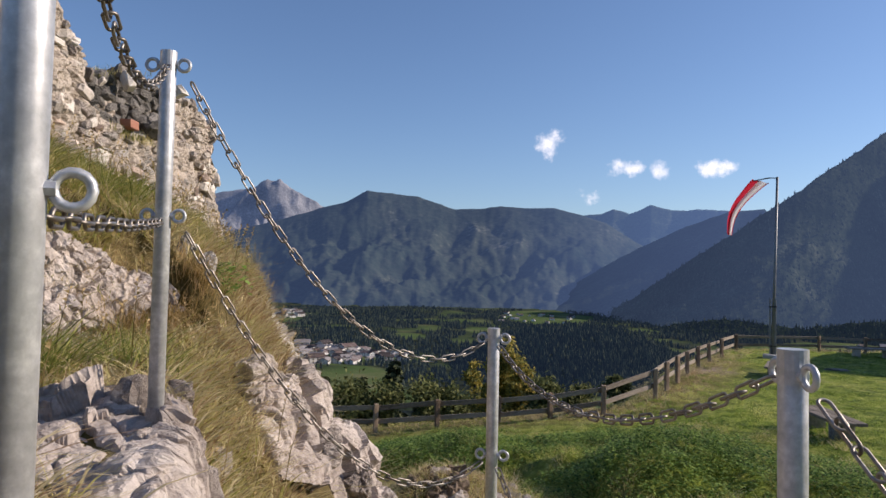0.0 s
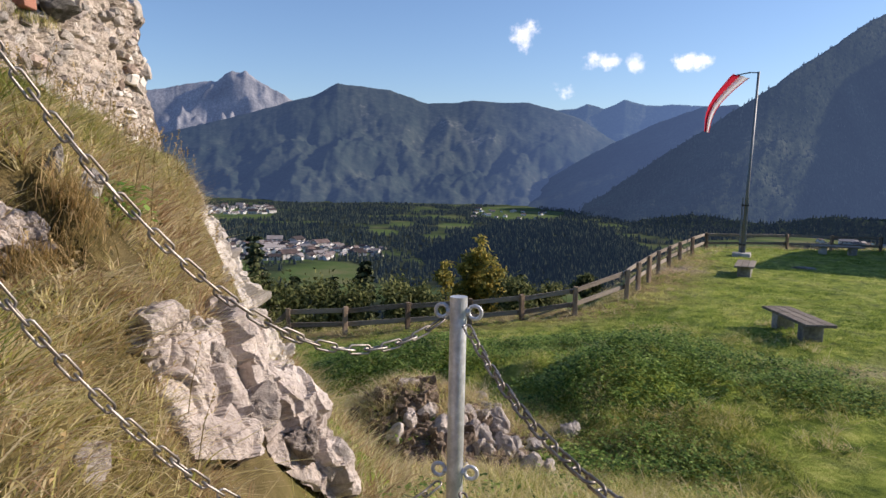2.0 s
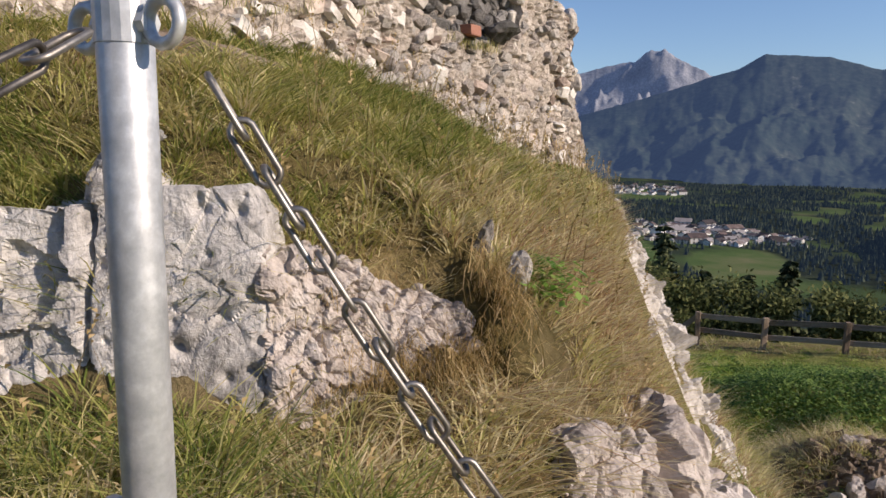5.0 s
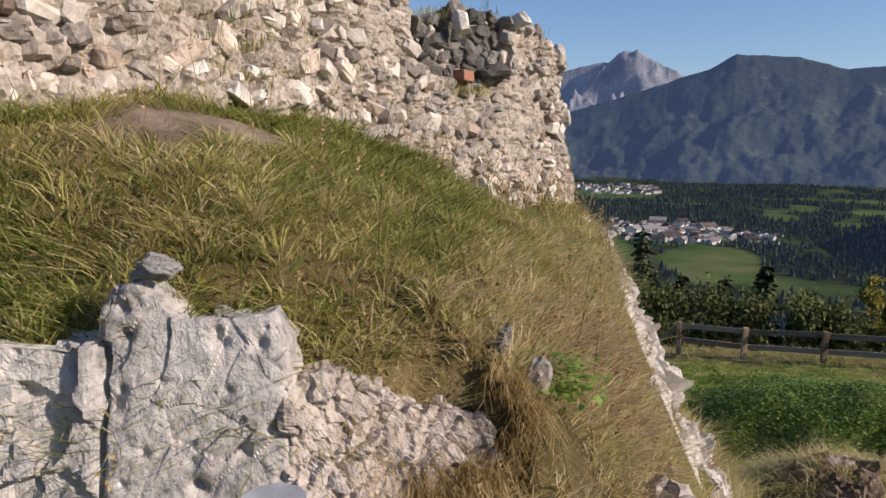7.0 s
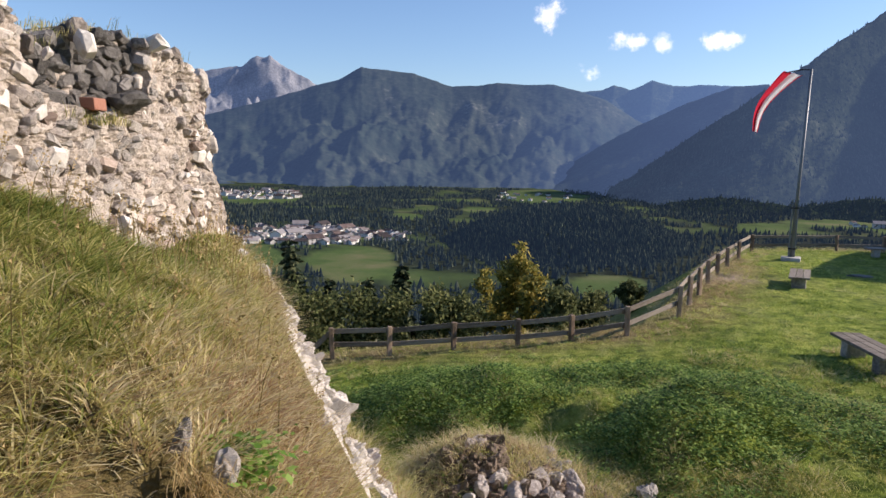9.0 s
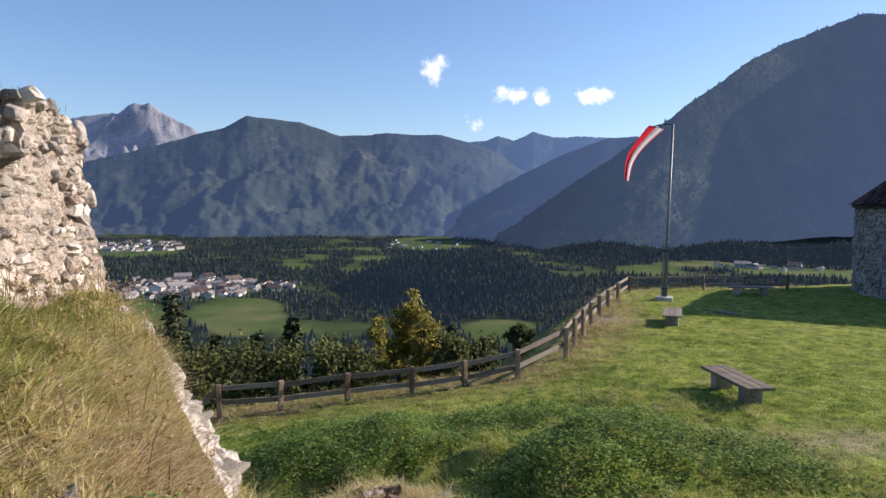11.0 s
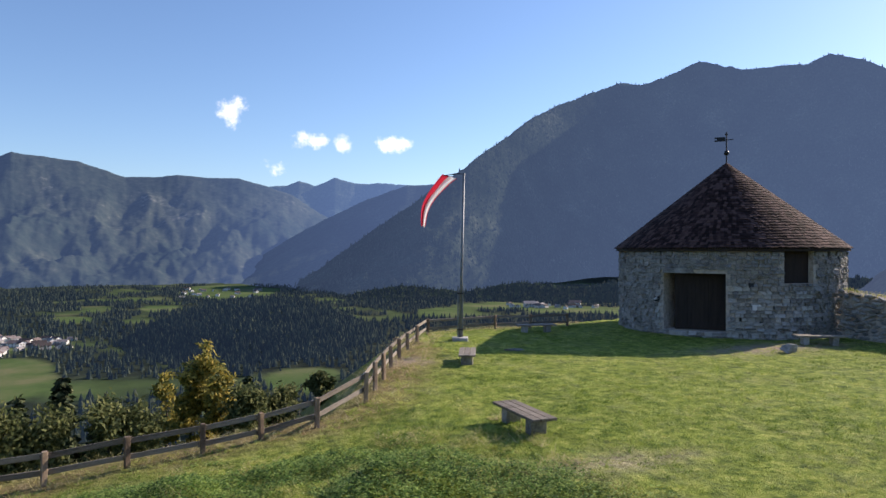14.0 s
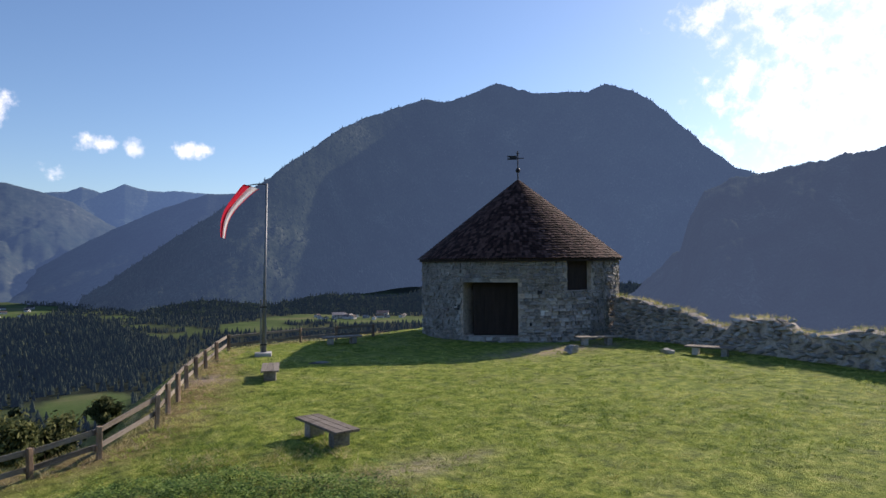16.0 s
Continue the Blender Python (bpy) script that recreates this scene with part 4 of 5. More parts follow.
        bm = box_bm((0.14, 0.13, h + z - g + 0.25), (0, 0, (h + z - g - 0.25) / 2), 0.02, turn=Matrix.Rotation(rs.uniform(-0.04, 0.04), 4, "X") @ Matrix.Rotation(rs.uniform(-0.04, 0.04), 4, "Y"), jitter=0.008)
        post = part("post", bm, M_POSTWOOD, ob)
        post.matrix_local = pose(x - base.x, y - base.y, g - base.z, 0, 0, rs.uniform(0, 40))
        tops.append(Vector((x, y, z + h)))
    for i, (a, b) in enumerate(zip(tops, tops[1:])):
        d = b - a
        side = Vector((-d.y, d.x, 0)).normalized() * 0.1
        for lvl in (-0.13, -0.58):
            if i == 0 and lvl < -0.5:
                continue
            j1, j2 = rs.uniform(-0.03, 0.03), rs.uniform(-0.03, 0.03)
            p, q = a + Vector((0, 0, lvl + j1)) + side, b + Vector((0, 0, lvl + j2)) + side
            if i == 0:
                p.z -= 0.5
            dd = q - p
            bm = box_bm((dd.length + 0.24, 0.045, 0.15), (0, 0, 0), 0.012, jitter=0.006)
            rail = part("rail", bm, M_WOOD, ob)
            rail.matrix_local = Matrix.Translation((p + q) / 2 - base) @ dd.to_track_quat("X", "Z").to_matrix().to_4x4()


fence()


# ---- benches, flagpole and loose stones on the lawn ----
def bench():
    ob = empty("bench", (8.97, 17.06, ground_at(8.97, 17.06)), "grey weathered plank bench on stone blocks", "bench", "benches on the lawn", rz=2)
    for k in range(3):
        part("plank", box_bm((0.235, 2.4, 0.075), (-0.25 + 0.25 * k, 0, 0.44), 0.012, jitter=0.004), M_WOOD, ob)
    for y in (-0.72, 0.72):
        part("support", box_bm((0.5, 0.32, 0.46), (0, y, 0.175), 0.04, jitter=0.02), M_TOWER, ob, "stone block support")
    return ob


b1 = bench()
b2 = copy_thing(b1, pose(11.7, 27.95, ground_at(11.7, 27.95), 0, 0, -23))
b3 = copy_thing(b1, pose(19.8, 36.9, ground_at(19.8, 36.9), 0, 0, 80))
b4 = copy_thing(b1, pose(30.9, 26.6, ground_at(30.9, 26.6), 0, 0, 62))
b5 = copy_thing(b1, pose(32.3, 20.2, ground_at(32.3, 20.2), 0, 0, 20))


def flagpole():
    x, y = 14.07, 34.85
    ob = empty("flagpole", (x, y, ground_at(x, y)), "tall grey metal flagpole with a drooping red and white flag", "flagpole", rz=-22)
    part("base_plate", box_bm((0.85, 0.85, 0.3), (0, 0, 0.05), 0.05, jitter=0.03), M_TOWER, ob, "stone base")
    for s in (-1, 1):
        part("bracket", box_bm((0.08, 0.12, 2.9), (s * 0.12, 0, 1.55), 0.01), M_POLE, ob)
    for z in (0.6, 2.6):
        part("clamp", box_bm((0.36, 0.16, 0.08), (0, 0, z), 0.01), M_IRON, ob)
    part("pole", tube_bm([(0, 0, 0.15), (0.08, 0, 4.0), (0.2, 0, 9.2)], 0, 14, radii=[0.085, 0.075, 0.06]), M_POLE, ob, smooth=True)
    part("arm", tube_bm([(0.2, 0, 9.15), (-0.2, 0, 9.18), (-0.95, 0, 9.05)], 0.025, 8), M_IRON, ob)
    flag = part("flag", tube_bm([(-0.12, 0, 9.17), (-0.9, 0, 9.06)], 0.02, 6), M_IRON, ob, "red and white striped cloth hanging in folds")
    for s, m in ((0, M_RED), (1, M_WHITE), (2, M_RED)):
        V, F = [], []
        rows = 22
        for i in range(rows + 1):
            f = i / rows
            cx, cz = -0.55 - 1.25 * f - 0.42 * math.sin(f * 2.4), 9.02 - 2.75 * f**1.3
            wd = 0.85 * (1 - 0.7 * f) / 3
            for k in range(5):
                g = (0, 1.35, 2.75, 3.0)[s] + ((1.35, 1.4, 0.25)[s]) * k / 4
                fold = 0.16 * (1 - 0.3 * f) * math.sin(g * 3.4 + f * 2.0)
                V.append((cx + (g - 1.5) * wd * 0.95 + 0.06 * math.sin(f * 7), fold, cz - (g - 1.5) * wd * 0.3))
        for i in range(rows):
            for k in range(4):
                a = i * 5 + k
                F.append((a, a + 1, a + 6, a + 5))
        part("stripe", mesh_from("stripe", V, F, m, True), None, flag, "red stripe" if m == M_RED else "white stripe")


flagpole()


def rock_mesh(seed, sub=3, planes=16, rough=0.06, spread=0.38):
    """A broken limestone block: a ball cut by random planes, then roughened."""
    rs = random.Random(seed)
    bm = bmesh.new()
    bmesh.ops.create_icosphere(bm, subdivisions=sub, radius=1.0)
    cuts = []
    for _ in range(planes):
        n = Vector((rs.gauss(0, 1), rs.gauss(0, 1), rs.gauss(0, 1))).normalized()
        cuts.append((n, rs.uniform(1 - spread - 0.25, 1 - 0.12)))
    for v in bm.verts:
        d = v.co.normalized()
        r = min([1.05] + [c / max(0.05, d.dot(n)) for n, c in cuts if d.dot(n) > 0.05])
        p = d * r
        q = p * 2.3 + Vector((seed * 3.1, seed * 1.7, 0))
        crack = abs(noise.noise(q * 1.3 + Vector((5, 1, 2))))
        r += rough * noise.noise(q) + rough * 0.6 * noise.noise(q * 2.7) + rough * 0.4 * noise.noise(q * 6.1) + rough * 0.25 * noise.noise(q * 13.0) - rough * 1.3 * max(0.0, 0.10 - crack) / 0.10
        v.co = d * r
    me = bpy.data.meshes.new("rock")
    bm.normal_update()
    bm.to_mesh(me)
    bm.free()
    me.polygons.foreach_set("use_smooth", np.full(len(me.polygons), False))
    return me


def rock(name, at, size, seed, material, label, category="rock", group="", sub=4, rot=(0, 0, 0), rough=0.06, planes=16):
    me = rock_mesh(seed, sub, planes, rough)
    me.materials.append(material)
    ob = new(name, me)
    ob.matrix_world = pose(*at, *rot) @ Matrix.Diagonal((*size, 1))
    return tagged(ob, label, category, group)


rock("boulder", (27.4, 25.2, 0.2), (0.8, 0.5, 0.36), 71, M_TOWER, "low grey boulder lying on the lawn", "boulder")
rock("boulder", (15.2, 30.4, 0.02), (0.7, 0.35, 0.14), 72, M_TOWER, "flat mossy stone half sunk in the lawn", "boulder")
rock("boulder", (31.2, 21.9, 0.12), (0.6, 0.4, 0.22), 73, M_TOWER, "low grey stone at the foot of a ruined wall", "boulder")


# ---- chain railing at the viewpoint ----
POSTS = {"a": (0.52, -0.82, 4.30), "b": (0.0, 0.395, 4.378), "c": (0.895, 1.12, 3.585), "d": (1.39, -0.29, 3.67), "up": (0.62, -2.3, 4.6), "down": (1.75, -1.9, 3.3)}
POST_H, POST_R = 1.0, 0.0215


def ring_mesh(name, major, minor, stretch=0.0, seg=14, sides=8):
    """A closed ring of round bar, drawn out along x into a link."""
    V, F = [], []
    for i in range(seg):
        t = 2 * math.pi * i / seg
        c, s = math.cos(t), math.sin(t)
        centre = Vector((major * c + stretch * (1 if c > 0 else -1), major * s, 0))
        for k in range(sides):
            p = 2 * math.pi * k / sides
            V.append(centre + minor * (math.cos(p) * Vector((c, s, 0)) + math.sin(p) * Vector((0, 0, 1))))
    for i in range(seg):
        for k in range(sides):
            F.append((i * sides + k, i * sides + (k + 1) % sides, ((i + 1) % seg) * sides + (k + 1) % sides, ((i + 1) % seg) * sides + k))
    me = mesh_from(name, V, F, M_CHAIN if stretch else M_STEEL, True)
    return me


def chain_posts():
    eye = ring_mesh("ring", 0.0165, 0.0052)
    for key, (x, y, top) in POSTS.items():
        ob = empty("chain_post", (x, y, top - POST_H), "galvanised steel tube post of a chain railing", "post", "posts of the chain railing", rz={"a": 25, "b": 10, "c": -10, "d": -80}.get(key, 90))
        bm = tube_bm([(0, 0, -0.25), (0, 0, POST_H - 0.006), (0, 0, POST_H)], 0, 20, radii=[POST_R, POST_R, POST_R * 0.9])
        part("tube", bm, M_STEEL, ob, smooth=True)
        part("cap", tube_bm([(0, 0, POST_H - 0.05), (0, 0, POST_H + 0.003)], POST_R * 1.05, 20), M_STEEL, ob)
        for z in (POST_H - 0.035, POST_H - 0.455):
            for s in (-1, 1):
                r = part("ring", eye, None, ob)
                r.matrix_local = pose(s * (POST_R + 0.021), 0, z, 90, 0, 0)
                part("shank", tube_bm([(s * POST_R * 0.8, 0, z), (s * (POST_R + 0.008), 0, z)], 0.009, 8), M_STEEL, ob)


def chain(a, b, sag, low, link, label):
    """Links hung between two points; low: where along the span the chain is lowest."""
    a, b = Vector(a), Vector(b)
    pts = []
    for i in range(201):
        f = i / 200
        p = a.lerp(b, f)
        p.z -= sag * 4 * f * (1 - f) * (1 + 0.6 * (f - 0.5) * low)
        pts.append(p)
    ob = empty("chain", tuple(a), label, "chain", "chains between the posts")
    pitch, run, k, last = 0.043, 0.0, 0, pts[0]
    for p, q in zip(pts, pts[1:]):
        run += (q - p).length
        if run >= pitch:
            run -= pitch
            d = (q - p).normalized()
            ln = new("link", link)
            ln.parent = ob
            ln.matrix_local = Matrix.Translation(q - a) @ d.to_track_quat("X", "Z").to_matrix().to_4x4() @ pose(0, 0, 0, 90 * (k % 2) + random.uniform(-12, 12), 0, 0)
            k += 1


chain_posts()
LINK = ring_mesh("link", 0.0100, 0.0029, 0.0185, 14, 6)


def eye_of(key, other, level):
    p, q = Vector(POSTS[key]), Vector(POSTS[other])
    d = (q - p)
    d.z = 0
    return p + d.normalized() * 0.05 + Vector((0, 0, -0.05 if level == 0 else -0.475))


for p, q, s0, s1, low in (("a", "b", 0.15, 0.01, 0), ("b", "c", 0.30, 0.30, 0.4), ("c", "d", 0.15, 0.2, 0), ("a", "up", 0.1, 0.1, 0), ("d", "down", 0.2, 0.2, 0)):
    for lev, s in ((0, s0), (1, s1)):
        chain(eye_of(p, q, lev), eye_of(q, p, lev), s, low, LINK, "galvanised steel chain hanging between two posts")


# ---- ruined wall ----
def wall_top(y):
    return float(np.interp(y, [-3, 0, 2.5, 3.5, 3.9, 4.25, 4.45, 5.2, 6.0, 6.5, 6.85, 7.4], [7.3, 7.2, 6.9, 6.35, 5.98, 5.72, 5.6, 5.88, 5.84, 5.74, 5.58, 4.0]))


def wall_end(z):
    return float(np.interp(z, [3.0, 4.2, 4.6, 5.3, 5.6], [7.35, 7.28, 7.12, 6.86, 6.86]))


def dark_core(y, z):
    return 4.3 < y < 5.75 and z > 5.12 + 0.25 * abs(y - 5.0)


def stone_mesh(seed):
    """An angular broken block with chipped edges."""
    rs = random.Random(seed)
    bm = bmesh.new()
    got = bmesh.ops.create_cube(bm, size=2.0)["verts"]
    for v in got:
        v.co = Vector([c * rs.uniform(0.62, 1.05) for c in v.co])
    bmesh.ops.bevel(bm, geom=list(bm.edges), offset=0.3, segments=1, affect="EDGES")
    for v in bm.verts:
        v.co += Vector((rs.uniform(-1, 1), rs.uniform(-1, 1), rs.uniform(-1, 1))) * 0.15
    me = bpy.data.meshes.new("wall_stone")
    bm.normal_update()
    bm.to_mesh(me)
    bm.free()
    return me


def ruined_wall():
    ob = empty("ruined_wall", (-3.4, 3.2, 4.2), "broken castle wall of pale rubble limestone in mortar", "wall")
    base = Vector(ob.location)
    V, F = [], []
    ys, levels = np.linspace(-0.8, 7.2, 430), 110
    for y in ys:
        g, t = ground_at(-2.8, y) - 0.5, wall_top(y) - 0.06
        col = []
        for k in range(levels):
            z = g + (t - g) * k / (levels - 1)
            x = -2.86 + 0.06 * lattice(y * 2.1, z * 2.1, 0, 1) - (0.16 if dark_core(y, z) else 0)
            col.append((x, min(y, wall_end(z) - 0.06), z))
        relief = broken(np.array(col), 0.17, 23, 1.1) * 0.045
        col = [(c[0] + float(r), c[1] + 0.4 * float(r), c[2]) for c, r in zip(col, relief)]
        col += [(-4.2, y, t - 0.1 + 0.1 * lattice(y, 3, 0, 2)), (-4.2, y, g)]
        V += [Vector(c) - base for c in col]
    n = levels + 2
    for i in range(len(ys) - 1):
        for k in range(n):
            a, b = i * n + k, i * n + (k + 1) % n
            F.append((a, a + n, b + n, b))
    F += [tuple(range(n)), tuple((len(ys) - 1) * n + k for k in range(n))[::-1]]
    core = part("core", mesh_from("wall_core", V, F, M_MORTAR), None, ob, "crumbling mortar core")
    rs = random.Random(8)
    kinds = {}
    for key, m in (("s", M_STONE), ("p", M_PINK), ("d", M_DARKSTONE)):
        kinds[key] = []
        for k in range(16):
            me = stone_mesh(100 + 16 * len(kinds) + k)
            me.materials.append(m)
            me.polygons.foreach_set("use_smooth", np.zeros(len(me.polygons), bool))
            kinds[key].append(me)
    singles, RV, RF = 0, {k: [] for k in kinds}, {k: [] for k in kinds}
    z = 3.2
    while z < 7.2:
        hh = rs.uniform(0.05, 0.115)
        y = -0.6 + rs.uniform(0, 0.3)
        while y < 7.3:
            big = 1.5 if rs.random() < (0.12 if y < 3.0 else 0.09) else 1.0
            w = rs.uniform(0.06, 0.2) * big
            yc, zc = y + w / 2, z + hh / 2 + rs.uniform(-0.025, 0.025)
            y += w * (1.0 if big == 1 else 0.8)
            if zc > wall_top(yc) - 0.05 or yc > wall_end(zc) - 0.02 or zc < ground_at(-2.8, yc) - 0.2:
                continue
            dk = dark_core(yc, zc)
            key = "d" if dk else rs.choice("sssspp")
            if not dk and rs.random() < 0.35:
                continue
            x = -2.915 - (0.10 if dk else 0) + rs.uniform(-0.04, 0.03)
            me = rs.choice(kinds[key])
            m = Matrix.Translation(Vector((x, yc, zc)) - base) @ Euler((rs.uniform(-.6, .6), rs.uniform(-.4, .4), rs.uniform(-.4, .4))).to_matrix().to_4x4() @ Matrix.Diagonal((rs.uniform(0.06, 0.095), w * 0.55, hh * 0.60 * (1.25 if big > 1 else 1) * rs.uniform(0.8, 1.3), 1))
            if singles < 300 and 3.9 < yc < 6.4 and 4.5 < zc < 6 and rs.random() < 0.8:
                st = new("stone", me)
                st.parent = core
                st.matrix_local = m
                singles += 1
            else:
                RV[key] += [m @ v.co for v in me.vertices]
                i = len(RV[key]) - len(me.vertices)
                RF[key] += [tuple(i + q for q in p.vertices) for p in me.polygons]
        z += hh
    # loose coping along the broken top and the broken end
    for k in range(150):
        if k < 90:
            y = rs.uniform(0.5, 6.85)
            p = Vector((rs.uniform(-3.5, -2.8), y, wall_top(y) - rs.uniform(0.05, 0.13)))
        else:
            zz = rs.uniform(3.7, 5.6)
            p = Vector((rs.uniform(-3.6, -2.85), wall_end(zz) - rs.uniform(0.0, 0.07), zz))
        s = rs.uniform(0.05, 0.13)
        s *= 0.62
        m = Matrix.Translation(p - base) @ Euler((rs.uniform(0, 6), rs.uniform(0, 6), 0)).to_matrix().to_4x4() @ Matrix.Diagonal((s * 1.3, s, s * 0.8, 1))
        me = rs.choice(kinds["s"])
        i = len(RV["s"])
        RV["s"] += [m @ v.co for v in me.vertices]
        RF["s"] += [tuple(i + q for q in p_.vertices) for p_ in me.polygons]
    for key, m in (("s", M_RUBBLE), ("p", M_PINKRUBBLE), ("d", M_DARKSTONE)):
        tagged(part("rubble_stones", mesh_from("rubble_stones", RV[key], RF[key], m), None, core), kind="stuff")
    brick = part("brick", box_bm((0.12, 0.16, 0.08), Vector((-2.82, 4.92, 5.2)) - base, 0.012, jitter=0.008), M_BRICK, ob, "single red brick")
    me = rock_mesh(61, 3, 10, 0.03)
    me.materials.append(M_DARKSTONE)
    big = part("protruding_stone", me, None, ob, "large dark protruding block")
    big.matrix_local = Matrix.Translation(Vector((-2.84, 5.38, 5.26)) - base) @ pose(0, 0, 0, 10, 5, 12) @ Matrix.Diagonal((0.2, 0.2, 0.15, 1))
    me = rock_mesh(62, 3, 10, 0.03)
    me.materials.append(M_STONE)
    head = part("capstone", me, None, ob, "pale block on the broken end")
    head.matrix_local = Matrix.Translation(Vector((-2.86, 6.78, 5.58)) - base) @ Matrix.Diagonal((0.13, 0.13, 0.13, 1))


ruined_wall()

# ---- rock outcrops on the bank ----
def rock_strip(name, line, bulge, amp, cell, material, label, seed, cols=150, rows=90, pits=0):
    """Rock standing out of a bank along a line of (x, y, top, foot); it folds back into the turf at its top and ends."""
    L = np.array(line, float)
    d = np.concatenate([[0], np.cumsum(np.hypot(*np.diff(L[:, :2], axis=0).T))])
    u = np.linspace(0, d[-1], cols)
    x, y, zt, zb = (np.interp(u, d, L[:, k]) for k in range(4))
    tx, ty = np.gradient(x), np.gradient(y)
    ln = np.hypot(tx, ty)
    nx, ny = ty / ln, -tx / ln
    v = np.linspace(-0.3, 1, rows)
    U, Vv = np.meshgrid(u / d[-1], v, indexing="ij")
    w = np.clip(Vv, 0, 1)
    end = np.clip(np.minimum(U, 1 - U) / 0.06, 0, 1)
    back = 0.9 * np.minimum(Vv, 0) + bulge * w ** 0.8 - 0.22 * (1 - end) ** 2
    Z = zt[:, None] + (zb - zt)[:, None] * w + 0.10 * np.minimum(Vv, 0)
    P = np.stack([x[:, None] + nx[:, None] * back, y[:, None] + ny[:, None] * back, Z], -1)
    q = P.reshape(-1, 3)
    rel = broken(q, cell, seed).reshape(U.shape) * amp
    rs = np.random.RandomState(seed)
    for _ in range(pits):
        c = P[rs.randint(cols), rs.randint(rows)]
        r = rs.choice([rs.uniform(0.006, 0.014), rs.uniform(0.012, 0.026)])
        rel = rel - 1.3 * r * np.exp(-((np.linalg.norm(P - c, axis=-1) / r) ** 2))
    g1, g2 = np.gradient(P, axis=0), np.gradient(P, axis=1)
    n = np.cross(g2, g1)
    n /= np.linalg.norm(n, axis=-1, keepdims=True) + 1e-9
    P = P + n * rel[..., None]
    i, j = np.meshgrid(np.arange(cols - 1), np.arange(rows - 1), indexing="ij")
    F = np.stack([i * rows + j, i * rows + j + 1, (i + 1) * rows + j + 1, (i + 1) * rows + j], -1).reshape(-1, 4)
    return tagged(new(name, mesh_from(name, P.reshape(-1, 3), F, material)), label, "rock", "outcrops on the bank")


rock_strip("limestone_outcrop", [(-2.6, 0.06, 3.9, 3.3), (-2.2, 0.42, 4.0, 3.35), (-1.9, 0.70, 4.09, 3.4), (-1.47, 1.10, 4.06, 3.4)], 0.06, 0.03, 0.42, M_ROCK, "pale grey limestone outcrop in the grassy bank", 2, 190, 90, 70)
rock_strip("limestone_block", [(-1.53, 1.08, 4.10, 3.4), (-1.49, 1.115, 4.21, 3.4), (-1.44, 1.16, 4.23, 3.4), (-1.36, 1.23, 4.12, 3.4), (-1.26, 1.32, 4.12, 3.4), (-1.17, 1.40, 4.14, 3.4), (-1.12, 1.445, 4.02, 3.4)], 0.10, 0.022, 0.5, M_ROCK, "big squared block of pitted grey limestone", 5, 130, 130, 60)
rock_strip("rocky_bank", [(-1.17, 1.36, 3.96, 3.3), (-1.04, 1.64, 3.90, 3.2), (-0.90, 1.94, 3.75, 3.2), (-0.77, 2.22, 3.60, 3.15), (-0.66, 2.46, 3.42, 3.05)], 0.16, 0.05, 0.16, M_PINK, "rough pinkish rock face under overhanging grass", 8, 190, 120)
rock_strip("rock_rib", [(-0.50, 1.80, 3.10, 2.8), (-0.40, 2.05, 3.30, 2.75), (-0.33, 2.25, 3.30, 2.65), (-0.30, 2.42, 3.16, 2.5), (-0.36, 2.80, 3.20, 2.45), (-0.26, 2.98, 2.90, 2.3), (-0.06, 3.30, 2.58, 2.0), (0.02, 3.5, 2.3, 1.9)], 0.26, 0.10, 0.42, M_PINK, "jagged pale pink rocks breaking out of the bank", 11, 220, 110)
rock("cap_stone", (-1.42, 1.20, 4.27), (0.11, 0.08, 0.05), 13, M_ROCK, "flat pale limestone slab lying on a rock", "rock", "outcrops on the bank", 4, (0, 0, 43), 0.09, 16)
for i, (x, y, z, s, t) in enumerate(((-0.30, 2.44, 3.02, 0.13, 0.17), (-0.16, 2.62, 2.72, 0.17, 0.15), (0.00, 2.98, 2.40, 0.18, 0.15), (-0.28, 1.42, 2.98, 0.11, 0.13), (-0.34, 2.86, 3.12, 0.06, 0.13), (0.08, 3.2, 2.2, 0.18, 0.15))):
    rock("limestone_rock", (x, y, z), (s, s * 0.8, t), 51 + i, M_PINK, "angular pale pink limestone rock on the bank", "rock", "rocks on the bank", 4, (15 * i, 25 * i, 40 * i), 0.10, 12)
for i, (x, y, z, s) in enumerate(((-2.35, 7.35, 3.5, 0.34), (-2.02, 7.1, 3.22, 0.36), (-1.78, 6.75, 2.95, 0.36), (-1.58, 6.35, 2.72, 0.36), (-1.36, 6.15, 2.42, 0.34), (-1.2, 5.95, 2.1, 0.36), (-1.02, 5.65, 1.95, 0.34), (-0.9, 5.45, 2.2, 0.2), (-0.85, 5.5, 1.6, 0.38))):
    rock("limestone_crag", (x - 0.16, y, z - 0.08), (s * 0.55, s * 0.75, s * 0.7), 81 + i, M_STONE, "jagged pale limestone crag below the ruined wall", "rock", "crags below the wall", 4, (30 * i, 18 * i, 50 * i), 0.16, 14)
for i, (x, y, z, s, t) in enumerate(((-0.74, 2.24, 3.78, 0.06, 0.14), (-0.87, 2.22, 3.9, 0.05, 0.10), (-0.95, 4.3, 3.1, 0.09, 0.13), (-1.3, 4.9, 3.1, 0.07, 0.1), (-0.62, 3.6, 2.9, 0.08, 0.1))):
    rock("upright_stone", (x, y, z), (s, s * 0.8, t), 91 + i, M_STONE, "small upright stone standing in dry grass", "stone", "stones in the grass", 3, (8, 14, 30 * i), 0.08, 10)
for i in range(26):
    x, y = random.uniform(-0.7, 0.42), random.uniform(0.15, 0.95)
    s = random.uniform(0.03, 0.11)
